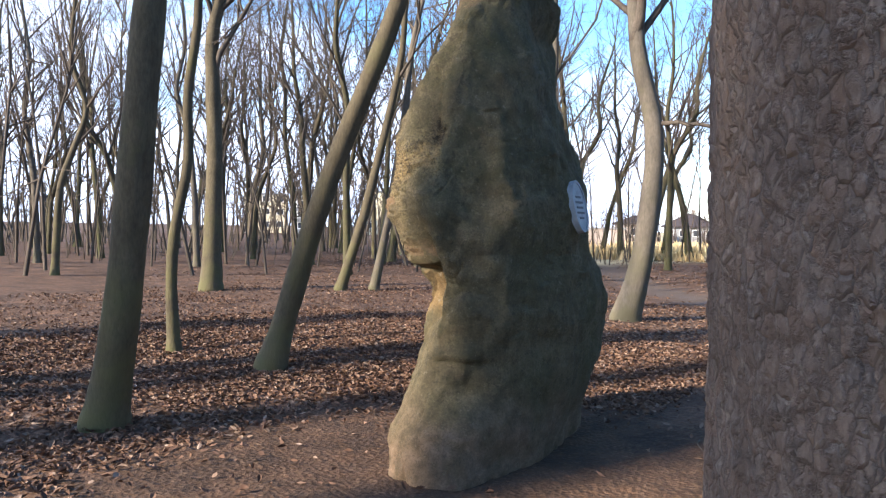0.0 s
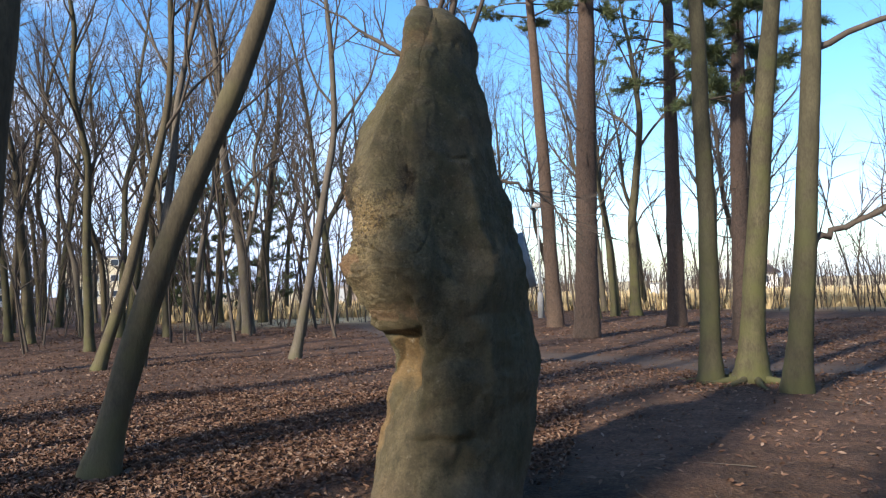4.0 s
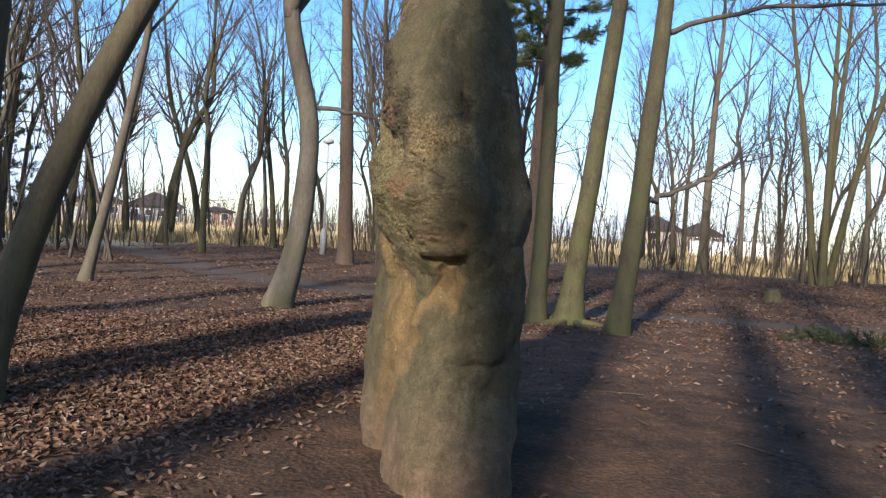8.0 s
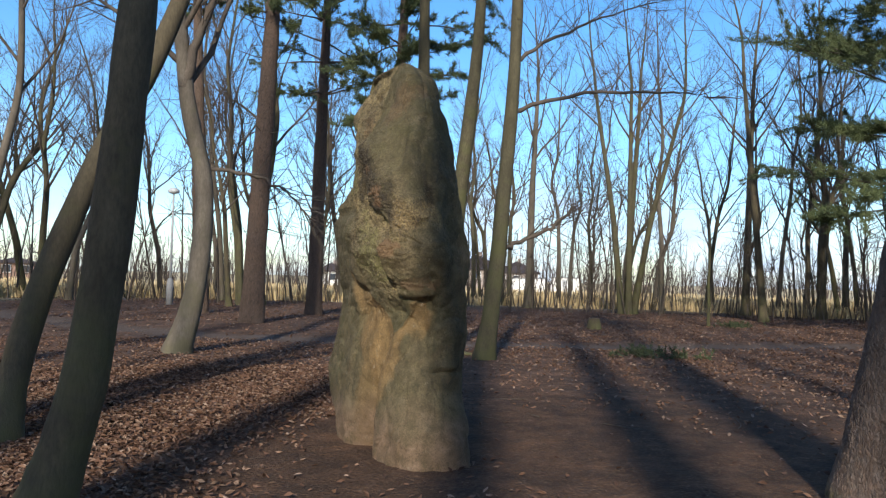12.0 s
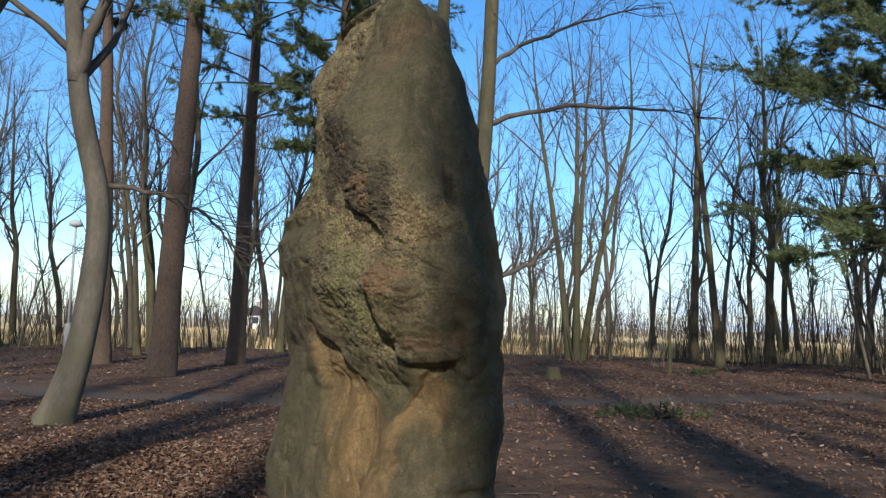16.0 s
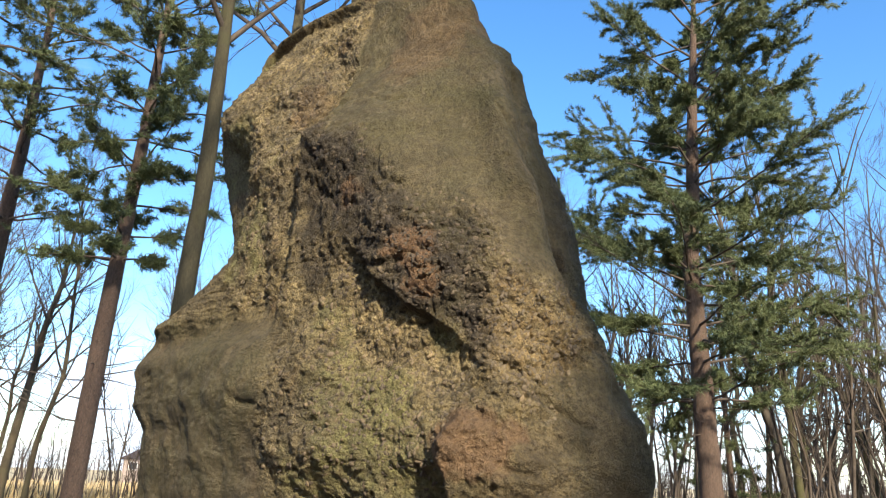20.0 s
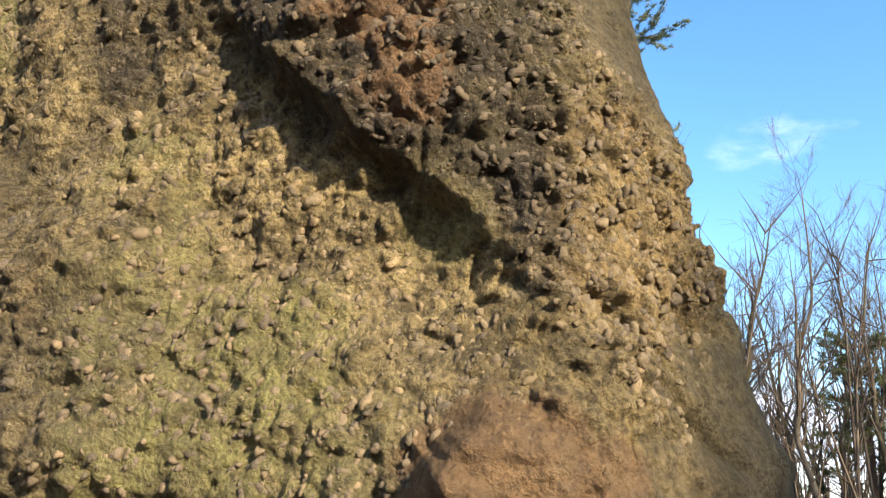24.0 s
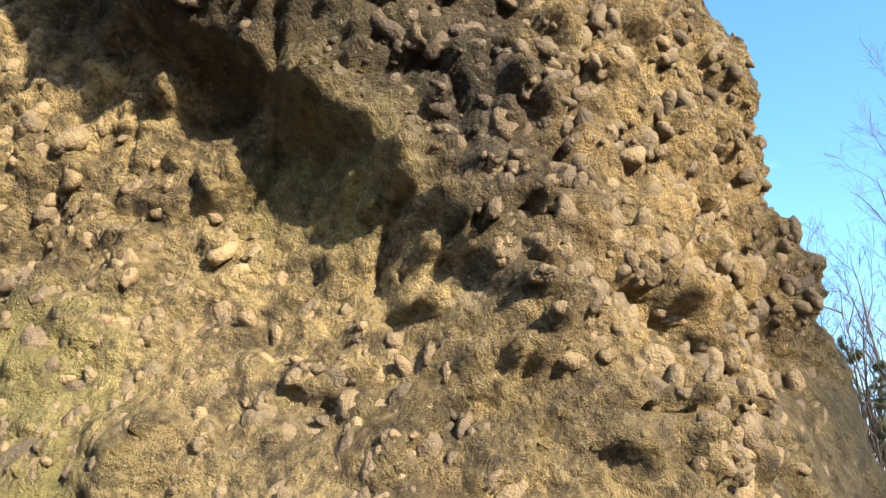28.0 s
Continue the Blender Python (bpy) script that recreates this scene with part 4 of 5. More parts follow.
def needle_mesh(rng, tufts, length=0.17, blades=30, mat=NEEDLES):
    """Many needles in tufts; each tuft is a place and a way."""
    n = len(tufts)
    pos, way = np.array([t[0] for t in tufts]), np.array([t[1] for t in tufts])
    way /= np.linalg.norm(way, axis=1)[:, None]
    pos, way = np.repeat(pos, blades, 0), np.repeat(way, blades, 0)
    d = way * 0.6 + rng.normal(0, 0.55, (n * blades, 3))
    d /= np.linalg.norm(d, axis=1)[:, None]
    side = np.cross(d, rng.normal(0, 1, d.shape))
    side /= np.linalg.norm(side, axis=1)[:, None]
    ln = length * (0.7 + 0.6 * rng.random(n * blades))[:, None]
    root = pos + way * (rng.random(n * blades)[:, None] - 0.5) * length
    w = 0.010
    v = np.stack([root - side * w, root + side * w, root + d * ln], 1).reshape(-1, 3)
    return mesh_from("needles", v, np.arange(len(v)).reshape(-1, 3), mat)


def pine_tree(pts, r, height, label, seed, bare_to=0.55, whorls=16, reach=2.6, flare=1.25, dens=1.0, sides=16, lump=0.05, stubs=True, plates=0.0):
    """One pine: a straight plated trunk, whorls of limbs and tufts of needles."""
    rng = np.random.default_rng(seed)
    base = np.array(pts[0], float)
    loc = np.array(pts, float) - base
    loc[0, 2] = 0
    if height > loc[-1, 2] + 0.5:
        d = loc[-1] - loc[-2]
        d = d / np.linalg.norm(d) * 0.6 + np.array([0, 0, 0.4])
        loc = np.concatenate([loc, bend(rng, loc[-1], d / np.linalg.norm(d), height - loc[-1, 2], 6, 0.03, 0.02)[1:]])
    s = np.r_[0, np.cumsum(np.linalg.norm(np.diff(loc, axis=0), axis=1))]
    radii = r * (1 - 0.88 * (s / s[-1]) ** 1.4)
    tree = tagged(new("pine_tree"), label, "pine tree")
    tree.matrix_world = Matrix.Translation((base[0], base[1], float(ground_z(np.array([base[0]]), np.array([base[1]]))[0])))
    me, fine, r_at = trunk_mesh("trunk", loc, radii, (BARK_PLATES if plates else BARK_PINE), flare, sides, seed, lump, plates)
    piece("trunk", me, tree)
    tufts = []
    for k in range(whorls):
        f = bare_to + (0.99 - bare_to) * (k + 0.5 * rng.random()) / whorls
        for a in np.arange(5) * 1.257 + rng.random() * 6:
            if rng.random() < 0.32:
                continue
            p, d = along(fine, f)
            up = (f - bare_to) / (1 - bare_to)
            ln = reach * (0.35 + 0.75 * rng.random()) * (0.30 + 0.70 * math.sin(math.pi * min(1.0, 0.28 + 0.66 * up)) ** 0.7)
            way = np.array([math.cos(a), math.sin(a), 0.08 + 0.55 * up])
            limb = bend(rng, p, way / np.linalg.norm(way), ln, 6, 0.10, -0.015)
            tb = Tubes()
            tb.add(limb, np.linspace(max(0.02, r * 0.14), 0.008, 6), 5)
            for _ in range(int(6 * dens) + 2):
                g = 0.35 + 0.65 * rng.random()
                q, e = along(limb, g)
                e = e / np.linalg.norm(e) + rng.normal(0, 0.6, 3) * (1, 1, 0.45)
                e /= np.linalg.norm(e)
                b = bend(rng, q, e, ln * (0.18 + 0.2 * rng.random()), 4, 0.15, 0.03)
                tb.add(b, (0.009, 0.007, 0.006, 0.004), 3)
                for h in np.linspace(0.25, 1, int(5 * dens)):
                    q2, e2 = along(b, h * 0.999)
                    tufts.append((q2 + rng.normal(0, 0.05, 3), e2 + rng.normal(0, 0.05, 3)))
            tufts.append((limb[-1], limb[-1] - limb[-2]))
            piece("limb", tb.mesh("limb", BARK_TWIG), tree)
    if stubs:
        for _ in range(14):
            f = 0.15 + (bare_to - 0.12) * rng.random()
            p, d = along(fine, f)
            a = rng.random() * 6.28
            way = np.array([math.cos(a), math.sin(a), 0.1])
            tb = Tubes()
            tb.add(bend(rng, p, way, 0.5 + 1.6 * rng.random(), 5, 0.12, 0.0), (0.022, 0.018, 0.013, 0.009, 0.004), 4)
            piece("dead_branch", tb.mesh("dead_branch", BARK_TWIG), tree)
    piece("needles", needle_mesh(rng, tufts), tree, "dark green needle sprays")
    return tree


# trees close to the stone
bare_tree([(-3.0, -1.33, 0), (-2.79, -1.33, 0.8), (-2.70, -1.30, 1.5), (-2.62, -1.27, 2.5), (-2.56, -1.22, 3.45)], 0.150, 13, BARK_GREY,
          "straight grey-brown tree trunk with mossy foot in leaf litter", 1, 15, 0.55, sides=24)
bare_tree([(-5.58, 1.10, 0), (-5.62, 1.07, 0.9), (-5.58, 1.07, 1.64), (-5.44, 1.24, 2.5), (-5.53, 1.20, 3.3), (-5.38, 1.31, 4.3), (-5.45, 1.3, 5.2)], 0.078, 12, BARK_GREY,
          "thin crooked grey sapling in leaf litter", 2, 15, 0.45)
bare_tree([(-3.72, 1.08, 0), (-3.60, 1.35, 1.0), (-3.33, 1.45, 1.9), (-3.05, 1.60, 2.75), (-2.84, 1.66, 3.2), (-2.55, 1.72, 3.85), (-2.25, 1.85, 4.8)], 0.135, 12, BARK_GREY,
          "leaning greenish tree with a kinked trunk", 3, 15, 0.5, sides=24)
bare_tree([(-2.23, 8.15, 0), (-1.97, 8.15, 0.9), (-1.85, 8.2, 1.9), (-1.80, 8.35, 3.2), (-2.0, 8.5, 4.0), (-2.22, 8.4, 4.85), (-2.3, 8.5, 5.6)], 0.20, 14, BARK_BEECH,
          "smooth pale tree with a wavy trunk beside the footpath", 4, 18, 0.36, sides=20,
          fork=[([(-1.85, 8.45, 3.6), (-1.0, 8.2, 3.5), (-0.3, 8.0, 3.2), (0.2, 7.9, 2.6)], 0.045, 0.012),
                ([(-2.28, 8.4, 5.1), (-2.2, 8.4, 5.6), (-1.94, 8.3, 6.4), (-1.6, 8.3, 7.6), (-1.5, 8.3, 9.0)], 0.12, 0.03)])
bare_tree([(2.39, 8.0, 0), (2.44, 8.05, 1.63), (2.45, 8.04, 3.16), (2.40, 7.9, 4.48), (2.42, 7.8, 5.6)], 0.165, 15, BARK_GREEN,
          "slender tree with green algae on its bark", 5, 18, 0.5)
bare_tree([(3.03, 8.1, 0), (3.08, 7.95, 1.14), (3.15, 7.8, 2.15), (3.25, 7.7, 3.32), (3.36, 7.6, 4.69)], 0.185, 15, BARK_GREEN,
          "slender mossy tree with spreading surface roots", 6, 18, 0.5, flare=2.0)
bare_tree([(3.38, 6.5, 0), (3.46, 6.35, 1.1), (3.55, 6.3, 2.1), (3.62, 6.3, 3.2), (3.72, 6.3, 4.4), (3.80, 6.3, 5.7)], 0.165, 15, BARK_GREEN,
          "slender mossy tree with long side branches", 7, 18, 0.55,
          fork=[([(3.56, 6.3, 2.08), (3.84, 6.5, 2.23), (4.12, 6.6, 2.36), (4.59, 6.6, 2.49), (4.96, 6.6, 2.72), (5.30, 6.6, 3.08)], 0.055, 0.030),
                ([(3.70, 6.3, 4.75), (3.96, 6.5, 4.96), (5.09, 6.6, 5.35), (6.28, 6.6, 5.59), (7.35, 6.6, 5.66), (8.49, 6.6, 5.79), (9.6, 6.6, 5.78)], 0.055, 0.012),
                ([(3.76, 6.3, 5.70), (3.97, 6.5, 5.93), (4.98, 6.6, 6.64), (5.96, 6.6, 7.15), (7.15, 6.6, 7.61)], 0.050, 0.012)])
pine_tree([(2.63, -2.74, 0), (2.64, -2.92, 1.0), (2.66, -3.16, 2.4), (2.72, -3.54, 5.5)], 0.315, 17,
          "big pine trunk with scaly grey-brown bark plates", 8, 0.62, 10, 2.6, 1.35, sides=190, lump=0.03, stubs=False, plates=3.3)
# trees beyond the footpath
pine_tree([(-1.45, 22.7, 0), (-1.68, 22.68, 5.8), (-2.0, 22.6, 12)], 0.28, 19, "tall pine with a long clear reddish trunk", 9, 0.6, 10, 2.6)
pine_tree([(-0.05, 17.2, 0), (0.10, 17.2, 4.96), (0.28, 17.2, 9.9)], 0.35, 19, "tall stout pine with a long clear trunk", 10, 0.5, 13, 3.0)
pine_tree([(2.85, 22.7, 0), (2.9, 22.7, 6), (3.0, 22.7, 12)], 0.31, 19, "tall pine with greenish trunk at the footpath", 11, 0.45, 13, 2.9)
pine_tree([(4.1, 16.3, 0), (4.2, 16.3, 5), (4.4, 16.3, 10)], 0.24, 18, "tall pine with low hanging needle sprays", 12, 0.36, 17, 3.3, dens=1.4)
pine_tree([(20.6, 9.6, 0), (20.5, 9.6, 4), (20.3, 9.6, 9)], 0.36, 21, "broad full-crowned pine at the clearing's edge", 13, 0.20, 27, 5.4, dens=2.7)
bare_tree([(1.55, 30.8, 0), (1.51, 30.8, 4.4), (1.96, 30.8, 7.8)], 0.24, 17, BARK_GREEN, "forked tree with yellow-green bark", 14, 10, 0.4)
bare_tree([(-6.8, 11.8, 0), (-6.4, 11.9, 2.0), (-5.8, 12.2, 5.6)], 0.12, 13, BARK_BEECH, "thin pale leaning tree", 15, 9, 0.4)
bare_tree([(-9.73, 9.86, 0), (-9.40, 10.1, 2.2), (-9.1, 10.3, 4.75)], 0.12, 13, BARK_BEECH, "thin pale leaning tree", 16, 9, 0.4)
bare_tree([(-10.3, 9.2, 0), (-9.8, 9.55, 2.0), (-9.3, 9.9, 4.6)], 0.13, 13, BARK_GREY, "thin leaning tree in leaf litter", 17, 9, 0.4)
for k, (dx, dy, tx, ty) in enumerate([(0, 0, -0.9, 0.5), (0.35, 0.1, 0.3, -0.2), (0.6, -0.1, 1.5, -0.8), (0.2, -0.3, 0.1, 0.2)]):
    bare_tree([(19.2 + dx, 25.8 + dy, 0), (19.2 + dx + tx * 0.5, 25.8 + dy + ty * 0.5, 5), (19.2 + dx + tx * 1.4, 25.8 + dy + ty * 1.4, 11)], 0.18, 17,
              BARK_GREEN, "one stem of a tall clump with greenish bark", 20 + k, 9, 0.45)
bare_tree([(26.0, 24.6, 0), (26.1, 24.5, 6), (26.2, 24.4, 12)], 0.21, 18, BARK_GREY, "dark straight tree at the meadow's edge", 26, 10, 0.4)
bare_tree([(21.5, 18.5, 0), (21.1, 18.8, 6), (20.8, 19.1, 11)], 0.17, 16, BARK_GREY, "slim dark tree at the meadow's edge", 27, 10, 0.4)
bare_tree([(16.2, 30.5, 0), (16.3, 30.5, 7), (16.5, 30.4, 13)], 0.24, 17, BARK_BEECH, "pale straight tree at the meadow's edge", 28, 10, 0.45)

# the wood round about: a few kinds of tree, repeated
kinds = []
for k in range(9):
    rng = np.random.default_rng(100 + k)
    lean = rng.normal(0, 0.6, 2)
    h = 13 + 5 * rng.random()
    pts = [(0, 0, 0), (lean[0] * 0.25, lean[1] * 0.25, h * 0.2), (lean[0] * 0.8 + rng.normal(0, 0.22), lean[1] * 0.8 + rng.normal(0, 0.22), h * 0.38), (lean[0] + rng.normal(0, 0.22), lean[1] + rng.normal(0, 0.22), h * 0.5), (lean[0] * 1.2, lean[1] * 1.2, h * 0.62)]
    kinds.append(bare_tree(pts, 0.10 + 0.10 * rng.random(), h, (BARK_GREY, BARK_BEECH, BARK_GREEN)[k % 3],
                           ("bare grey woodland tree", "bare pale woodland tree", "bare algae-green woodland tree")[k % 3] + " in leaf litter", 200 + k, 17, 0.28, 34, 1.0, 1.4, 6, 8, 8))
rng = np.random.default_rng(7)
near_trees = [(-3, -1.3), (-5.6, 1.1), (-3.7, 1.1), (-2.2, 8.2), (2.4, 8), (3, 8.1), (3.4, 6.5), (2.5, -2.5), (-1.5, 22.7), (0, 17.2), (2.9, 22.7), (4.1, 16.3), (20.6, 9.6)]
placed, wood = [], []


def clear(x, y, gap):
    return all(math.hypot(x - a, y - b) > gap for a, b in near_trees + placed)


def sector(count, a0, a1, r0, r1, gap, tries=4000):
    """Scatter trees between two bearings (degrees clockwise from north) and two ranges."""
    got = 0
    for _ in range(tries):
        if got >= count:
            break
        a, r = radians(a0 + (a1 - a0) * rng.random()), r0 + (r1 - r0) * math.sqrt(rng.random())
        x, y = r * math.sin(a), r * math.cos(a)
        if clear(x, y, gap) and trail_mask(np.array([x]), np.array([y]))[0] < 0.3:
            placed.append((x, y))
            wood.append((x, y))
            got += 1


sector(68, -84, -22, 12, 50, 1.6)
sector(24, -22, 16, 24, 44, 2.0)
sector(30, 20, 62, 31, 50, 1.8)
sector(60, 62, 125, 21, 48, 1.9)
# behind the walker, toward the sun: unseen trunks placed to cast the clearing's shadows
# stem bent so that its shadow band falls on the stone's south face
shade_stem = [(-4.30, -10.70, 0), (-4.52, -10.60, 4.0), (-4.68, -10.52, 5.8), (-4.88, -10.42, 7.3), (-4.96, -10.38, 9.0), (-5.0, -10.36, 12)]
tall = [bare_tree(shade_stem if k == 0 else [(x, y, 0), (x + dx * 0.4, y, 5), (x + dx, y, 12)], r, 24, BARK_GREY, "tall clear-stemmed woodland tree in leaf litter, out of view and added for its shade", 240 + k, 8, 0.66, 30, 0.8)
        for k, (x, y, dx, r) in enumerate([(-4.74, -10.5, 0.3, 0.30), (-1.6, -11.6, -0.4, 0.24), (1.4, -9.8, 0.2, 0.26)])]
# added out of view only to shade the straight near trunk
bare_tree([(-6.76, -9.51, 0), (-6.75, -9.50, 6), (-6.6, -9.45, 12)], 0.36, 24, BARK_GREY, "tall clear-stemmed woodland tree in leaf litter, out of view and added for its shade", 250, 8, 0.66, 30, 0.8)
# more unseen trees; some only shade the big pine and leaning tree
for k, (x, y) in enumerate([(3.4, -12.5), (5.2, -9.4), (-9.6, -11.5), (-8.0, -6.0), (0.2, -15.5), (-11.5, -5.5), (7.0, -11.0), (-0.4, -9.3), (-3.3, -11.9), (-2.7, -14.6), (-2.3, -9.4), (-8.8, -9.5), (-6.2, -7.6), (-12.5, -9.0)]):
    copy_thing(tall[k % 3], pose(x, y, 0, 0, 0, 77 * k))
for k, (x, y) in enumerate(wood):
    src = kinds[k % len(kinds)]
    s = 0.8 + 0.4 * rng.random()
    m4 = pose(x, y, float(ground_z(np.array([x]), np.array([y]))[0]), 0, 0, 360 * rng.random())
    if k < len(kinds):
        src.matrix_world = m4
        tagged(src, group="trees of the wood")
    else:
        tagged(copy_thing(src, m4), group="trees of the wood").scale = (s, s, s)

# ---- scrub, far woods ----
def scrub(name, label, count, a0, a1, r0, r1, h0, h1, seed, mat=BARK_TWIG):
    rng = np.random.default_rng(seed)
    tb = Tubes()
    for _ in range(count):
        a, r = radians(rng.uniform(a0, a1)), rng.uniform(r0, r1)
        x, y = r * math.sin(a), r * math.cos(a)
        h = rng.uniform(h0, h1)
        z = float(ground_z(np.array([x]), np.array([y]))[0]) - 0.05
        stem = bend(rng, (x, y, z), (rng.normal(0, 0.12), rng.normal(0, 0.12), 1), h, 5, 0.08)
        r0s = (0.006 if r < 60 else 0.017) * h + 0.006
        tb.add(stem, np.linspace(r0s, 0.004, 5), 4)
        for _ in range(7 if h < 6 else 16):
            q, e = along(stem, 0.25 + 0.7 * rng.random())
            e = e / np.linalg.norm(e) + rng.normal(0, 0.5, 3)
            tb.add(bend(rng, q, e / np.linalg.norm(e), h * rng.uniform(0.12, 0.3), 3, 0.15), (r0s * 0.45, r0s * 0.2 + 0.003, 0.003), 3)
    return tagged(new(name, tb.mesh(name, mat)), label, "undergrowth", kind="stuff")


scrub("brushwood", "thicket of bare saplings along the meadow edge", 300, -14, 24, 33, 42, 1.2, 4.5, 31)
scrub("brushwood", "thicket of bare saplings along the meadow edge", 420, 24, 66, 31, 42, 1.0, 5.5, 32)
scrub("brushwood", "bare undergrowth among the woodland trees", 300, -80, -18, 26, 50, 1.0, 5.0, 33)
scrub("brushwood", "bare undergrowth among the woodland trees", 300, 64, 122, 26, 46, 1.5, 6.0, 34)
scrub("young_trees", "dense stand of slim bare young trees", 190, 60, 128, 26, 46, 7.0, 13.0, 39)
scrub("young_trees", "dense stand of slim bare young trees", 110, -80, -24, 20, 46, 6.0, 12.0, 40)
scrub("young_trees", "slim bare young trees at the meadow edge", 60, -24, 60, 32, 44, 6.0, 11.0, 41)
m = Mat("far_twigs", 0.95)
m.colour(m.mix(m.noise(0.3, 3), (0.060, 0.045, 0.038), (0.105, 0.080, 0.066)))
FAR_TWIGS = m.mat
scrub("far_wood", "hazy brown line of bare trees beyond the meadow", 900, -34, 30, 105, 150, 2.0, 6.0, 35, FAR_TWIGS)
scrub("far_wood", "hazy brown line of bare trees beyond the meadow", 1000, 30, 80, 110, 170, 2.0, 6.0, 36, FAR_TWIGS)
scrub("far_wood", "hazy brown depth of the wood", 300, -88, -34, 52, 95, 4.0, 11.0, 37)
scrub("far_wood", "hazy brown depth of the wood", 420, 70, 125, 50, 90, 4.0, 13.0, 38)

# a dark evergreen group behind the clearing and at its far side
for k, (x, y, h, rch) in enumerate([(-24, 36, 8, 2.4), (-21, 38, 9, 2.6), (-27, 38, 7.5, 2.2), (36, -1.0, 10, 2.4), (38, -3.5, 11, 2.6), (35, -5.5, 10.5, 2.5), (30, 13.5, 13, 3.0)]):
    pine_tree([(x, y, 0), (x, y, h * 0.5)], 0.16, h, "bushy dark evergreen at the wood's edge", 60 + k, 0.10, 13, rch, 1.2, 1.0, 8, stubs=False)

# ---- fallen leaves ----
m = Mat("dry_leaves", 0.8)
c = m.ramp(m.island(), (0.0, (0.050, 0.027, 0.018)), (0.35, (0.112, 0.059, 0.037)), (0.7, (0.160, 0.090, 0.056)), (0.92, (0.20, 0.133, 0.092)), (1.0, (0.27, 0.19, 0.14)))
m.colour(c)
LEAF_MAT = m.mat


def leaves(count, x0, x1, y0, y1, seed, wants, big=1.0):
    rng = np.random.default_rng(seed)
    x, y = rng.uniform(x0, x1, count), rng.uniform(y0, y1, count)
    ok = rng.random(count) < wants(x, y)
    x, y = x[ok], y[ok]
    n = len(x)
    z = ground_z(x, y) + 0.012 + 0.018 * rng.random(n)
    ln, wd = rng.uniform(0.018, 0.042, n) * big, rng.uniform(0.010, 0.022, n) * big
    a, tilt, roll = rng.uniform(0, 6.283, n), rng.normal(0, 0.32, n), rng.normal(0, 0.35, n)
    fwd = np.stack([np.cos(a) * np.cos(tilt), np.sin(a) * np.cos(tilt), np.sin(tilt)], 1)
    side = np.stack([-np.sin(a) * np.cos(roll), np.cos(a) * np.cos(roll), np.sin(roll)], 1)
    up = np.cross(fwd, side)
    p = np.stack([x, y, z], 1)
    curl = rng.uniform(-0.016, 0.026, n)[:, None]
    L, Wd = ln[:, None], wd[:, None]
    v = np.stack([p - fwd * L, p - fwd * L * 0.15 + side * Wd + up * curl, p + fwd * L * 0.45 + side * Wd * 0.8 + up * curl,
                  p + fwd * L + up * curl * 0.8, p + fwd * L * 0.45 - side * Wd * 0.8 + up * curl, p - fwd * L * 0.15 - side * Wd + up * curl, p + fwd * L * 0.1], 1)
    k = np.arange(n)[:, None, None] * 7
    f = (np.array([[0, 6, 1], [1, 6, 2], [2, 6, 3], [3, 6, 4], [4, 6, 5], [5, 6, 0]])[None] + k).reshape(-1, 3)
    return tagged(new("fallen_leaves", mesh_from("fallen_leaves", v.reshape(-1, 3), f, LEAF_MAT, smooth=False)), "scattered dry brown fallen leaves", "leaves", kind="stuff")


def litter_density(x, y):
    p = np.stack([x, y, 0 * x], 1)
    d = np.hypot(x, y)
    k = np.clip(1 - bare_mask(x, y), 0, 1) * (1 - 0.95 * trail_mask(x, y)) * (0.65 + 0.5 * vnoise(p, 0.9, 81))
    k = np.maximum(k, 0.02) * (np.hypot((x + 0.2) / 0.75, (y - 0.3) / 1.3) > 1.0)
    return k * np.clip(1.35 - d / 17, 0.12, 1)


def dry_grass(count, a0, a1, r0, r1, seed):
    """Tall dead grass that stands on the meadow beyond the wood."""
    rng = np.random.default_rng(seed)
    a, r = np.radians(rng.uniform(a0, a1, count)), r0 + (r1 - r0) * rng.random(count) ** 1.5
    x, y = r * np.sin(a), r * np.cos(a)
    z, h, w = ground_z(x, y) - 0.05, rng.uniform(0.25, 0.75, count), rng.uniform(0.03, 0.08, count)
    t = rng.uniform(0, np.pi, count)
    side = np.stack([np.cos(t), np.sin(t), 0 * t], 1) * w[:, None]
    lean = np.stack([rng.normal(0, 0.15, count), rng.normal(0, 0.15, count), h], 1)
    p = np.stack([x, y, z], 1)
    v = np.stack([p - side, p + side, p + lean * (0.6, 0.6, 0.65) + side * 0.6, p + lean, p + lean * (0.6, 0.6, 0.65) - side * 0.6], 1)
    k = np.arange(count)[:, None, None] * 5
    f = (np.array([[0, 1, 2], [0, 2, 4], [4, 2, 3]])[None] + k).reshape(-1, 3)
    return tagged(new("dry_grass", mesh_from("dry_grass", v.reshape(-1, 3), f, STRAW_MAT, smooth=False)), "tall straw-coloured dead grass on the meadow", "grass", kind="stuff")


m = Mat("straw", 0.85)
m.colour(m.ramp(m.island(), (0.0, (0.30, 0.215, 0.105)), (0.5, (0.46, 0.345, 0.18)), (1.0, (0.60, 0.47, 0.26))))
STRAW_MAT = m.mat
dry_grass(16000, -40, 68, 37, 62, 97)
dry_grass(12000, -40, 72, 60, 110, 98)
leaves(60000, -14, 0, -6, 12, 91, litter_density)
leaves(105000, -8, 0.5, -5, 6, 88, litter_density)
leaves(34000, 0, 12, -6, 12, 92, litter_density)
leaves(26000, -20, 24, 8, 22, 93, lambda x, y: litter_density(x, y) * 0.5 + 0.35 * (1 - trail_mask(x, y)), 1.25)
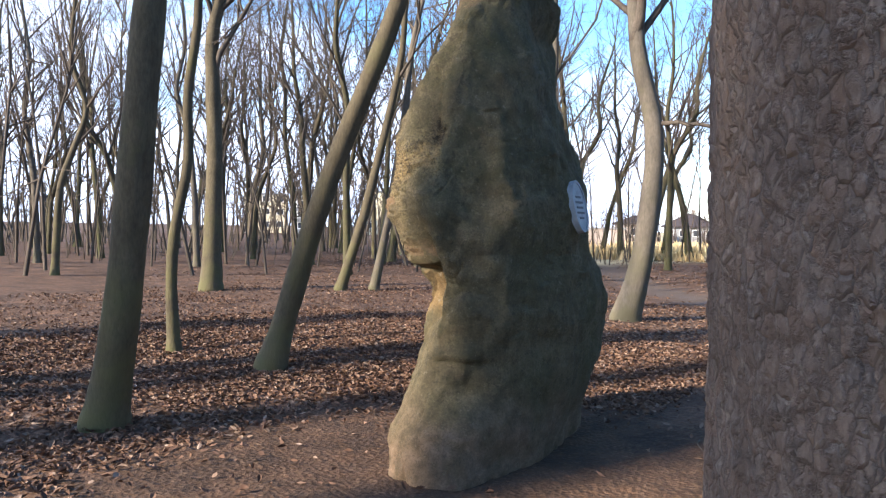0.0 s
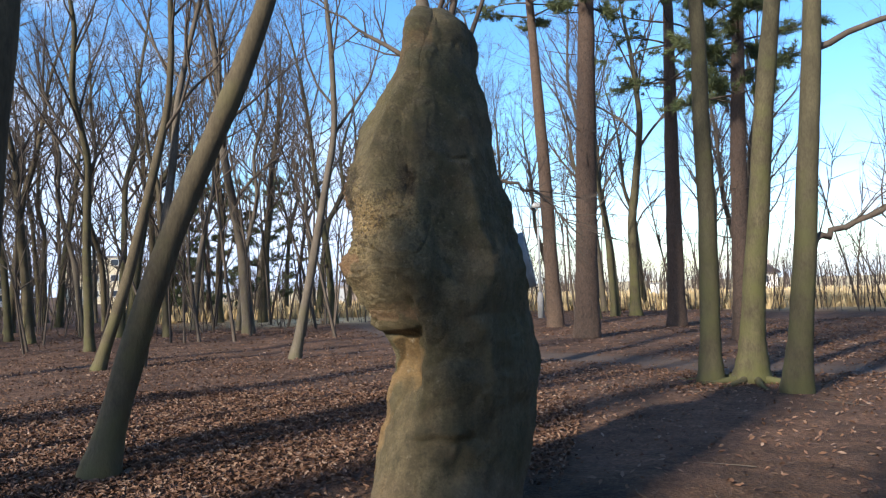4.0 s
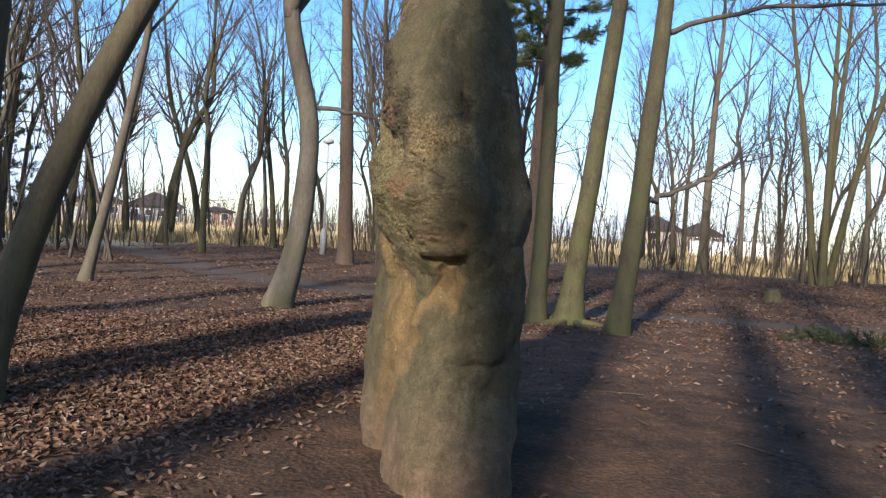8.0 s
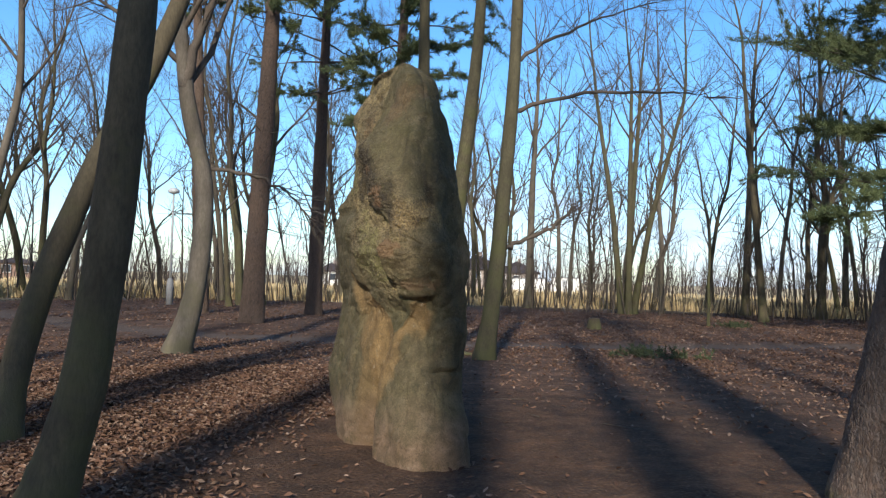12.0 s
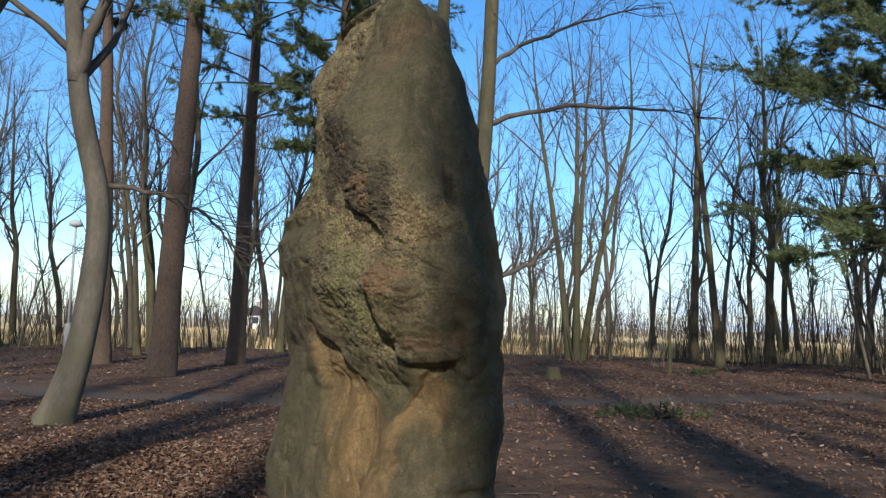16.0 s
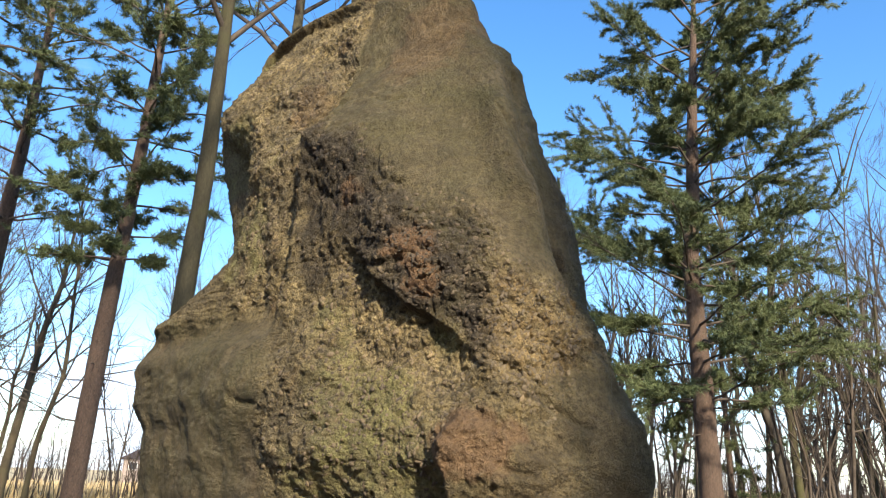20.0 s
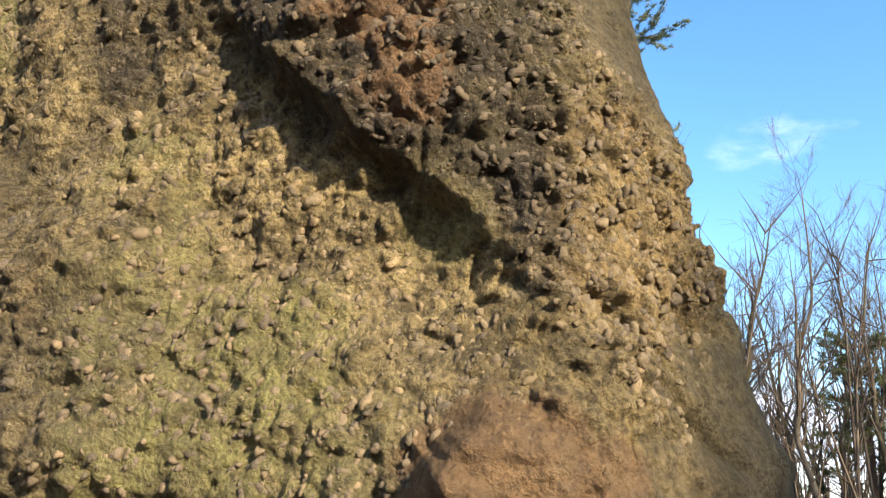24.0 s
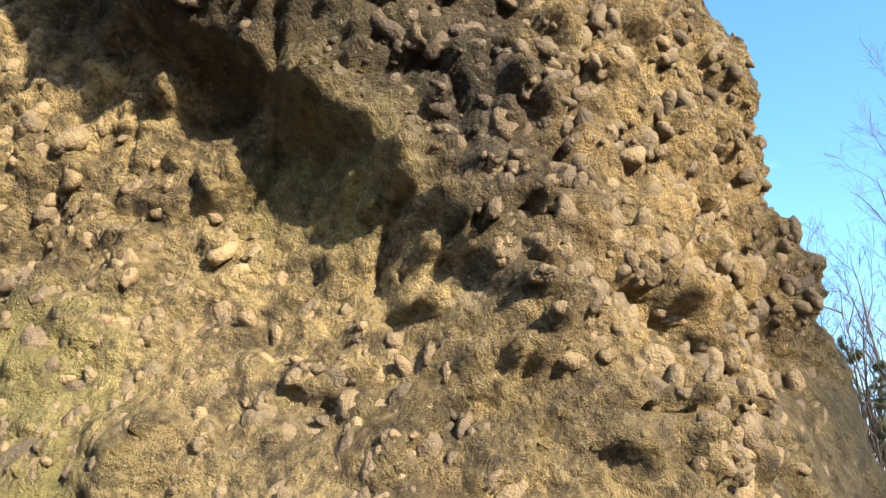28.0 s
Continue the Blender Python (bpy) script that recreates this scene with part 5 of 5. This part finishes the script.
leaves(42000, 5, 30, -8, 26, 94, lambda x, y: 0.75 * (np.hypot(x, y) > 7) * (1 - 0.9 * trail_mask(x, y)), 1.35)
leaves(12000, -24, 6, 18, 38, 95, lambda x, y: 0.8 * (1 - trail_mask(x, y)), 1.6)

# ---- buildings beyond the meadow and the wood ----
def plain(name, rgb, rgb2, rough=0.9, scale=3.0):
    m = Mat(name, rough)
    m.colour(m.mix(m.span(m.noise(scale, 5, 0.6), 0.3, 0.7), rgb, rgb2))
    m.bump(m.noise(scale * 12, 4), 0.2, 0.01)
    return m.mat


PLASTER = plain("cream_plaster", (0.62, 0.52, 0.34), (0.72, 0.62, 0.43))
WHITE = plain("white_render", (0.74, 0.72, 0.68), (0.82, 0.80, 0.77))
PINK = plain("pink_render", (0.28, 0.225, 0.19), (0.35, 0.29, 0.25))
CONCRETE = plain("concrete", (0.19, 0.19, 0.195), (0.27, 0.27, 0.27), scale=6)
TILES = plain("dark_tiles", (0.035, 0.030, 0.032), (0.07, 0.055, 0.055), scale=5)
ORANGE = plain("orange_render", (0.26, 0.165, 0.12), (0.32, 0.21, 0.16))
STEEL = plain("galvanised_steel", (0.36, 0.37, 0.38), (0.47, 0.48, 0.49), 0.45)
m = Mat("window_glass", 0.12)
m.colour((0.045, 0.055, 0.07))
m.bsdf.inputs["Specular IOR Level"].default_value = 0.6
PANE = m.mat


def at_bearing(bearing, dist):
    a = radians(bearing)
    return dist * math.sin(a), dist * math.cos(a)


def house(bearing, dist, w, h, roof_h, wall_mat, label, windows=4, depth=9.0, roof_mat=TILES, sill=0.0):
    """A house with a hipped roof, its front toward the stone."""
    x, y = at_bearing(bearing, dist)
    ob = tagged(new("house"), label, "house")
    ob.matrix_world = pose(x, y, float(ground_z(np.array([x]), np.array([y]))[0]) + sill, 0, 0, -bearing)
    part("wall", slab(-w / 2, w / 2, 0, depth, -1.0, h, 0.03), wall_mat, ob)
    bm = bmesh.new()
    e = 0.5
    low = [bm.verts.new(q) for q in ((-w / 2 - e, -e, h - 0.05), (w / 2 + e, -e, h - 0.05), (w / 2 + e, depth + e, h - 0.05), (-w / 2 - e, depth + e, h - 0.05))]
    eave = [bm.verts.new((v.co.x, v.co.y, h + 0.15)) for v in low]
    run = max(w / 2 - depth / 2, 0.3)
    ridge = [bm.verts.new((-run, depth / 2, h + roof_h)), bm.verts.new((run, depth / 2, h + roof_h))]
    bm.faces.new(low[::-1])
    for k in range(4):
        bm.faces.new((low[k], low[(k + 1) % 4], eave[(k + 1) % 4], eave[k]))
    for f in ((eave[0], eave[1], ridge[1], ridge[0]), (eave[1], eave[2], ridge[1]), (eave[2], eave[3], ridge[0], ridge[1]), (eave[3], eave[0], ridge[0])):
        bm.faces.new(f)
    roof = part("roof", bm, roof_mat, ob, "dark hipped tile roof")
    part("chimney", slab(run * 0.4, run * 0.4 + 0.6, depth / 2 - 0.3, depth / 2 + 0.3, h + roof_h * 0.6, h + roof_h + 0.6), PINK, roof)
    for k in range(windows):
        cx = -w / 2 + w * (k + 0.5) / windows
        win = part("window", slab(cx - 0.65, cx + 0.65, -0.06, 0.05, h * 0.35, h * 0.35 + 1.25, 0.02), WHITE, ob, "white window frame")
        part("pane", slab(cx - 0.55, cx + 0.55, -0.08, -0.03, h * 0.35 + 0.1, h * 0.35 + 1.15), PANE, win)
    return ob


def flats(bearing, dist, w, h, wall_mat, label, storeys, bays, balconies=False):
    """A block of flats with rows of windows."""
    x, y = at_bearing(bearing, dist)
    ob = tagged(new("apartment_block"), label, "building")
    ob.matrix_world = pose(x, y, float(ground_z(np.array([x]), np.array([y]))[0]), 0, 0, -bearing)
    part("wall", slab(-w / 2, w / 2, 0, 11, -1.5, h, 0.05), wall_mat, ob)
    part("parapet", slab(-w / 2 - 0.15, w / 2 + 0.15, -0.15, 11.15, h - 0.1, h + 0.35, 0.04), CONCRETE, ob)
    for s in range(storeys):
        for b in range(bays):
            cx, cz = -w / 2 + w * (b + 0.5) / bays, h * (s + 0.45) / storeys
            win = part("window", slab(cx - 0.8, cx + 0.8, -0.05, 0.05, cz, cz + 1.4, 0.02), WHITE, ob)
            part("pane", slab(cx - 0.7, cx + 0.7, -0.07, -0.02, cz + 0.1, cz + 1.3), PANE, win)
            if balconies:
                part("balcony", slab(cx - 1.3, cx + 1.3, -1.2, -0.06, cz - 0.9, cz - 0.05, 0.03), CONCRETE, ob)
    return ob


flats(-40.0, 165, 11.5, 9.8, PLASTER, "sunlit cream apartment block behind the wood", 3, 3)
flats(-46.4, 160, 5.5, 9.6, WHITE, "pale apartment block with stacked balconies", 4, 2, True)
flats(-49.6, 165, 9.5, 8.6, PLASTER, "sunlit cream apartment block behind the wood", 3, 3)
house(22.6, 122, 8.5, 2.5, 2.6, PINK, "low house with a dark hipped roof beyond the meadow", 3, 8.0, sill=0.9)
house(25.8, 132, 8.0, 2.4, 2.3, PINK, "low house with a dark hipped roof beyond the meadow", 3, 7.5, sill=0.6)
house(-20.3, 125, 7.0, 3.0, 1.6, PINK, "pinkish house with a shallow dark roof", 3, 7.0)
house(-16.3, 135, 9.0, 2.7, 2.6, CONCRETE, "house with a dark hipped roof beyond the wood", 4, 8.0)
house(-12.0, 125, 5.5, 2.3, 0.9, ORANGE, "small orange house beyond the meadow", 2, 5.0)
house(10.7, 120, 3.6, 2.4, 1.5, WHITE, "small white gabled house beyond the meadow", 1, 4.0)


def shed(bearing, dist, w, h, label, mat):
    x, y = at_bearing(bearing, dist)
    ob = tagged(new("shed"), label, "shed")
    ob.matrix_world = pose(x, y, float(ground_z(np.array([x]), np.array([y]))[0]), 0, 0, -bearing)
    part("wall", slab(-w / 2, w / 2, 0, 3, -0.5, h, 0.02), mat, ob)
    part("roof", slab(-w / 2 - 0.15, w / 2 + 0.15, -0.15, 3.15, h, h + 0.16, 0.02), CONCRETE, ob)
    part("door", slab(-0.4, 0.4, -0.04, 0.02, -0.1, min(h - 0.2, 1.9), 0.01), STEEL, ob)


shed(26.8, 105, 5.2, 1.9, "long low white shed beyond the meadow", WHITE)
shed(29.8, 110, 4.4, 2.2, "white shed with a pinkish roof edge beyond the meadow", WHITE)
shed(3.1, 78, 0.9, 1.2, "small white box beyond the meadow", WHITE)
shed(-22.3, 80, 4.0, 1.9, "pale shed wall behind the trees", PINK)

# ---- street lamp with a concrete foot ----
def turned(profile, sides=16):
    bm = bmesh.new()
    rows = [[bm.verts.new((r * math.cos(2 * math.pi * k / sides), r * math.sin(2 * math.pi * k / sides), z)) for k in range(sides)] for r, z in profile]
    for a, b in zip(rows, rows[1:]):
        for k in range(sides):
            bm.faces.new((a[k], a[(k + 1) % sides], b[(k + 1) % sides], b[k]))
    bm.faces.new(rows[0][::-1])
    bm.faces.new(rows[-1])
    return bm


lamp = tagged(new("street_lamp"), "slim steel lamp post with a thick concrete foot", "street lamp")
lamp.matrix_world = Matrix.Translation((-2.62, 28.4, float(ground_z(np.array([-2.62]), np.array([28.4]))[0])))
part("foot", turned([(0.15, -0.2), (0.15, 0.9), (0.13, 1.05), (0.09, 1.18), (0.06, 1.2)]), CONCRETE, lamp, "pale concrete foot", True)
part("pole", turned([(0.055, 1.15), (0.05, 3.2), (0.042, 5.0)], 12), STEEL, lamp, smooth=True)
part("head", turned([(0.03, 4.95), (0.24, 5.02), (0.26, 5.12), (0.16, 5.22), (0.04, 5.25)]), STEEL, lamp, "flat round lamp head", True)

# ---- stump, planted stake, evergreen sprigs, roots ----
m = Mat("cut_wood", 0.9)
m.colour(m.mix(m.span(m.noise(12, 5), 0.3, 0.7), (0.060, 0.044, 0.032), (0.125, 0.094, 0.066)))
CUT = m.mat
stump = tagged(new("tree_stump"), "weathered grey tree stump in leaf litter", "tree stump")
stump.matrix_world = Matrix.Translation((11.1, 15.2, float(ground_z(np.array([11.1]), np.array([15.2]))[0])))
tb = Tubes()
tb.add([(0, 0, -0.1), (0, 0, 0.05), (0.01, 0, 0.2), (0.02, 0, 0.36)], (0.30, 0.25, 0.21, 0.20), 18, 0.12, 3)
piece("bark", tb.mesh("bark", BARK_GREY), stump)
part("cut_face", turned([(0.19, 0.30), (0.195, 0.35), (0.17, 0.372)], 18), CUT, stump, "grey sawn top")

sapling = tagged(new("sapling"), "slim planted sapling with a mossy pale stem", "sapling")
sapling.matrix_world = Matrix.Translation((16.6, 16.1, float(ground_z(np.array([16.6]), np.array([16.1]))[0])))
tb = Tubes()
rng = np.random.default_rng(44)
tb.add([(0, 0, -0.1), (0.02, 0, 0.8), (0.0, 0.02, 1.6), (0.04, 0, 2.6), (0.02, 0, 4.2)], (0.075, 0.065, 0.055, 0.035, 0.008), 10, 0.05, 5)
piece("stem", tb.mesh("stem", BARK_GREEN), sapling)
tb = Tubes()
for k in range(14):
    a = k * 2.4
    p = (0.02, 0, 1.5 + 0.19 * k)
    b = bend(rng, p, (math.cos(a), math.sin(a), 0.9), 0.9 - 0.03 * k, 4, 0.1)
    tb.add(b, (0.012, 0.009, 0.006, 0.003), 4)
    for _ in range(4):
        q, e = along(b, 0.3 + 0.7 * rng.random())
        tb.add(bend(rng, q, e / np.linalg.norm(e) + rng.normal(0, 0.4, 3), 0.25, 3, 0.1), (0.005, 0.004, 0.002), 3)
piece("twigs", tb.mesh("twigs", BARK_TWIG), sapling)


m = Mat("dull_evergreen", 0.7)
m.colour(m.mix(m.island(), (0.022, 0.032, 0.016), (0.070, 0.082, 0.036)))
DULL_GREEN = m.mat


def sprigs(x, y, w, d, count, seed, label, tall=0.17):
    """A low patch of evergreen boughs lying on the ground."""
    rng = np.random.default_rng(seed)
    ob = tagged(new("evergreen_patch"), label, "plant")
    ob.matrix_world = Matrix.Translation((x, y, float(ground_z(np.array([x]), np.array([y]))[0])))
    tb, tufts = Tubes(), []
    for _ in range(count):
        p = (rng.normal(0, w), rng.normal(0, d), 0.01)
        a = rng.uniform(0, 6.28)
        b = bend(rng, p, (math.cos(a), math.sin(a), rng.uniform(0.2, 1.4)), tall * rng.uniform(0.8, 1.8), 4, 0.2)
        tb.add(b, (0.006, 0.005, 0.004, 0.002), 3)
        for g in (0.3, 0.55, 0.8, 0.99):
            q, e = along(b, g)
            tufts.append((q, e))
    tagged(piece("stems", tb.mesh("stems", BARK_TWIG), ob), kind="stuff")
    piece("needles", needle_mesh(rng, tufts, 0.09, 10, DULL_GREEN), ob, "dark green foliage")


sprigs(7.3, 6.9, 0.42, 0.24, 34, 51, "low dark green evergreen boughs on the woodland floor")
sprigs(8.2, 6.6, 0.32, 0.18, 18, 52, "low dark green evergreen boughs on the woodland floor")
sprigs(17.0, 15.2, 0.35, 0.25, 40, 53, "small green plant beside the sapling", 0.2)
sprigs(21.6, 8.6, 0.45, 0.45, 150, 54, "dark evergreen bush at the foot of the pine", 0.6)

# surface roots round the mossy tree and a few fallen sticks
roots = tagged(new("surface_roots"), "mossy roots spreading over trodden earth", "tree roots")
for k, a in enumerate((3.6, 4.2, 4.9, 5.5, 2.9)):
    tb = Tubes()
    r = np.random.default_rng(70 + k)
    b = bend(r, (3.03 + 0.2 * math.cos(a), 8.1 + 0.2 * math.sin(a), 0.07), (math.cos(a), math.sin(a), -0.03), 1.1, 6, 0.12)
    b[:, 2] = ground_z(b[:, 0], b[:, 1]) + np.linspace(0.05, -0.03, 6)
    tb.add(b, np.linspace(0.075, 0.02, 6), 8, 0.1, k)
    piece("root", tb.mesh("root", BARK_GREEN), roots)
rng = np.random.default_rng(77)
for k in range(46):
    x, y = rng.uniform(-6, 6), rng.uniform(-5, 9)
    if math.hypot((x + 0.2) / 0.9, (y - 0.3) / 1.6) < 1:
        continue
    a, ln = rng.uniform(0, 6.28), rng.uniform(0.2, 0.8)
    b = bend(rng, (x, y, 0), (math.cos(a), math.sin(a), 0), ln, 5, 0.14)
    b[:, 2] = ground_z(b[:, 0], b[:, 1]) + 0.012
    tb = Tubes()
    tb.add(b, np.linspace(0.007, 0.003, 5), 5)
    tagged(new("fallen_stick", tb.mesh("fallen_stick", BARK_TWIG)), "thin dry stick lying on the ground", "stick", "fallen sticks")
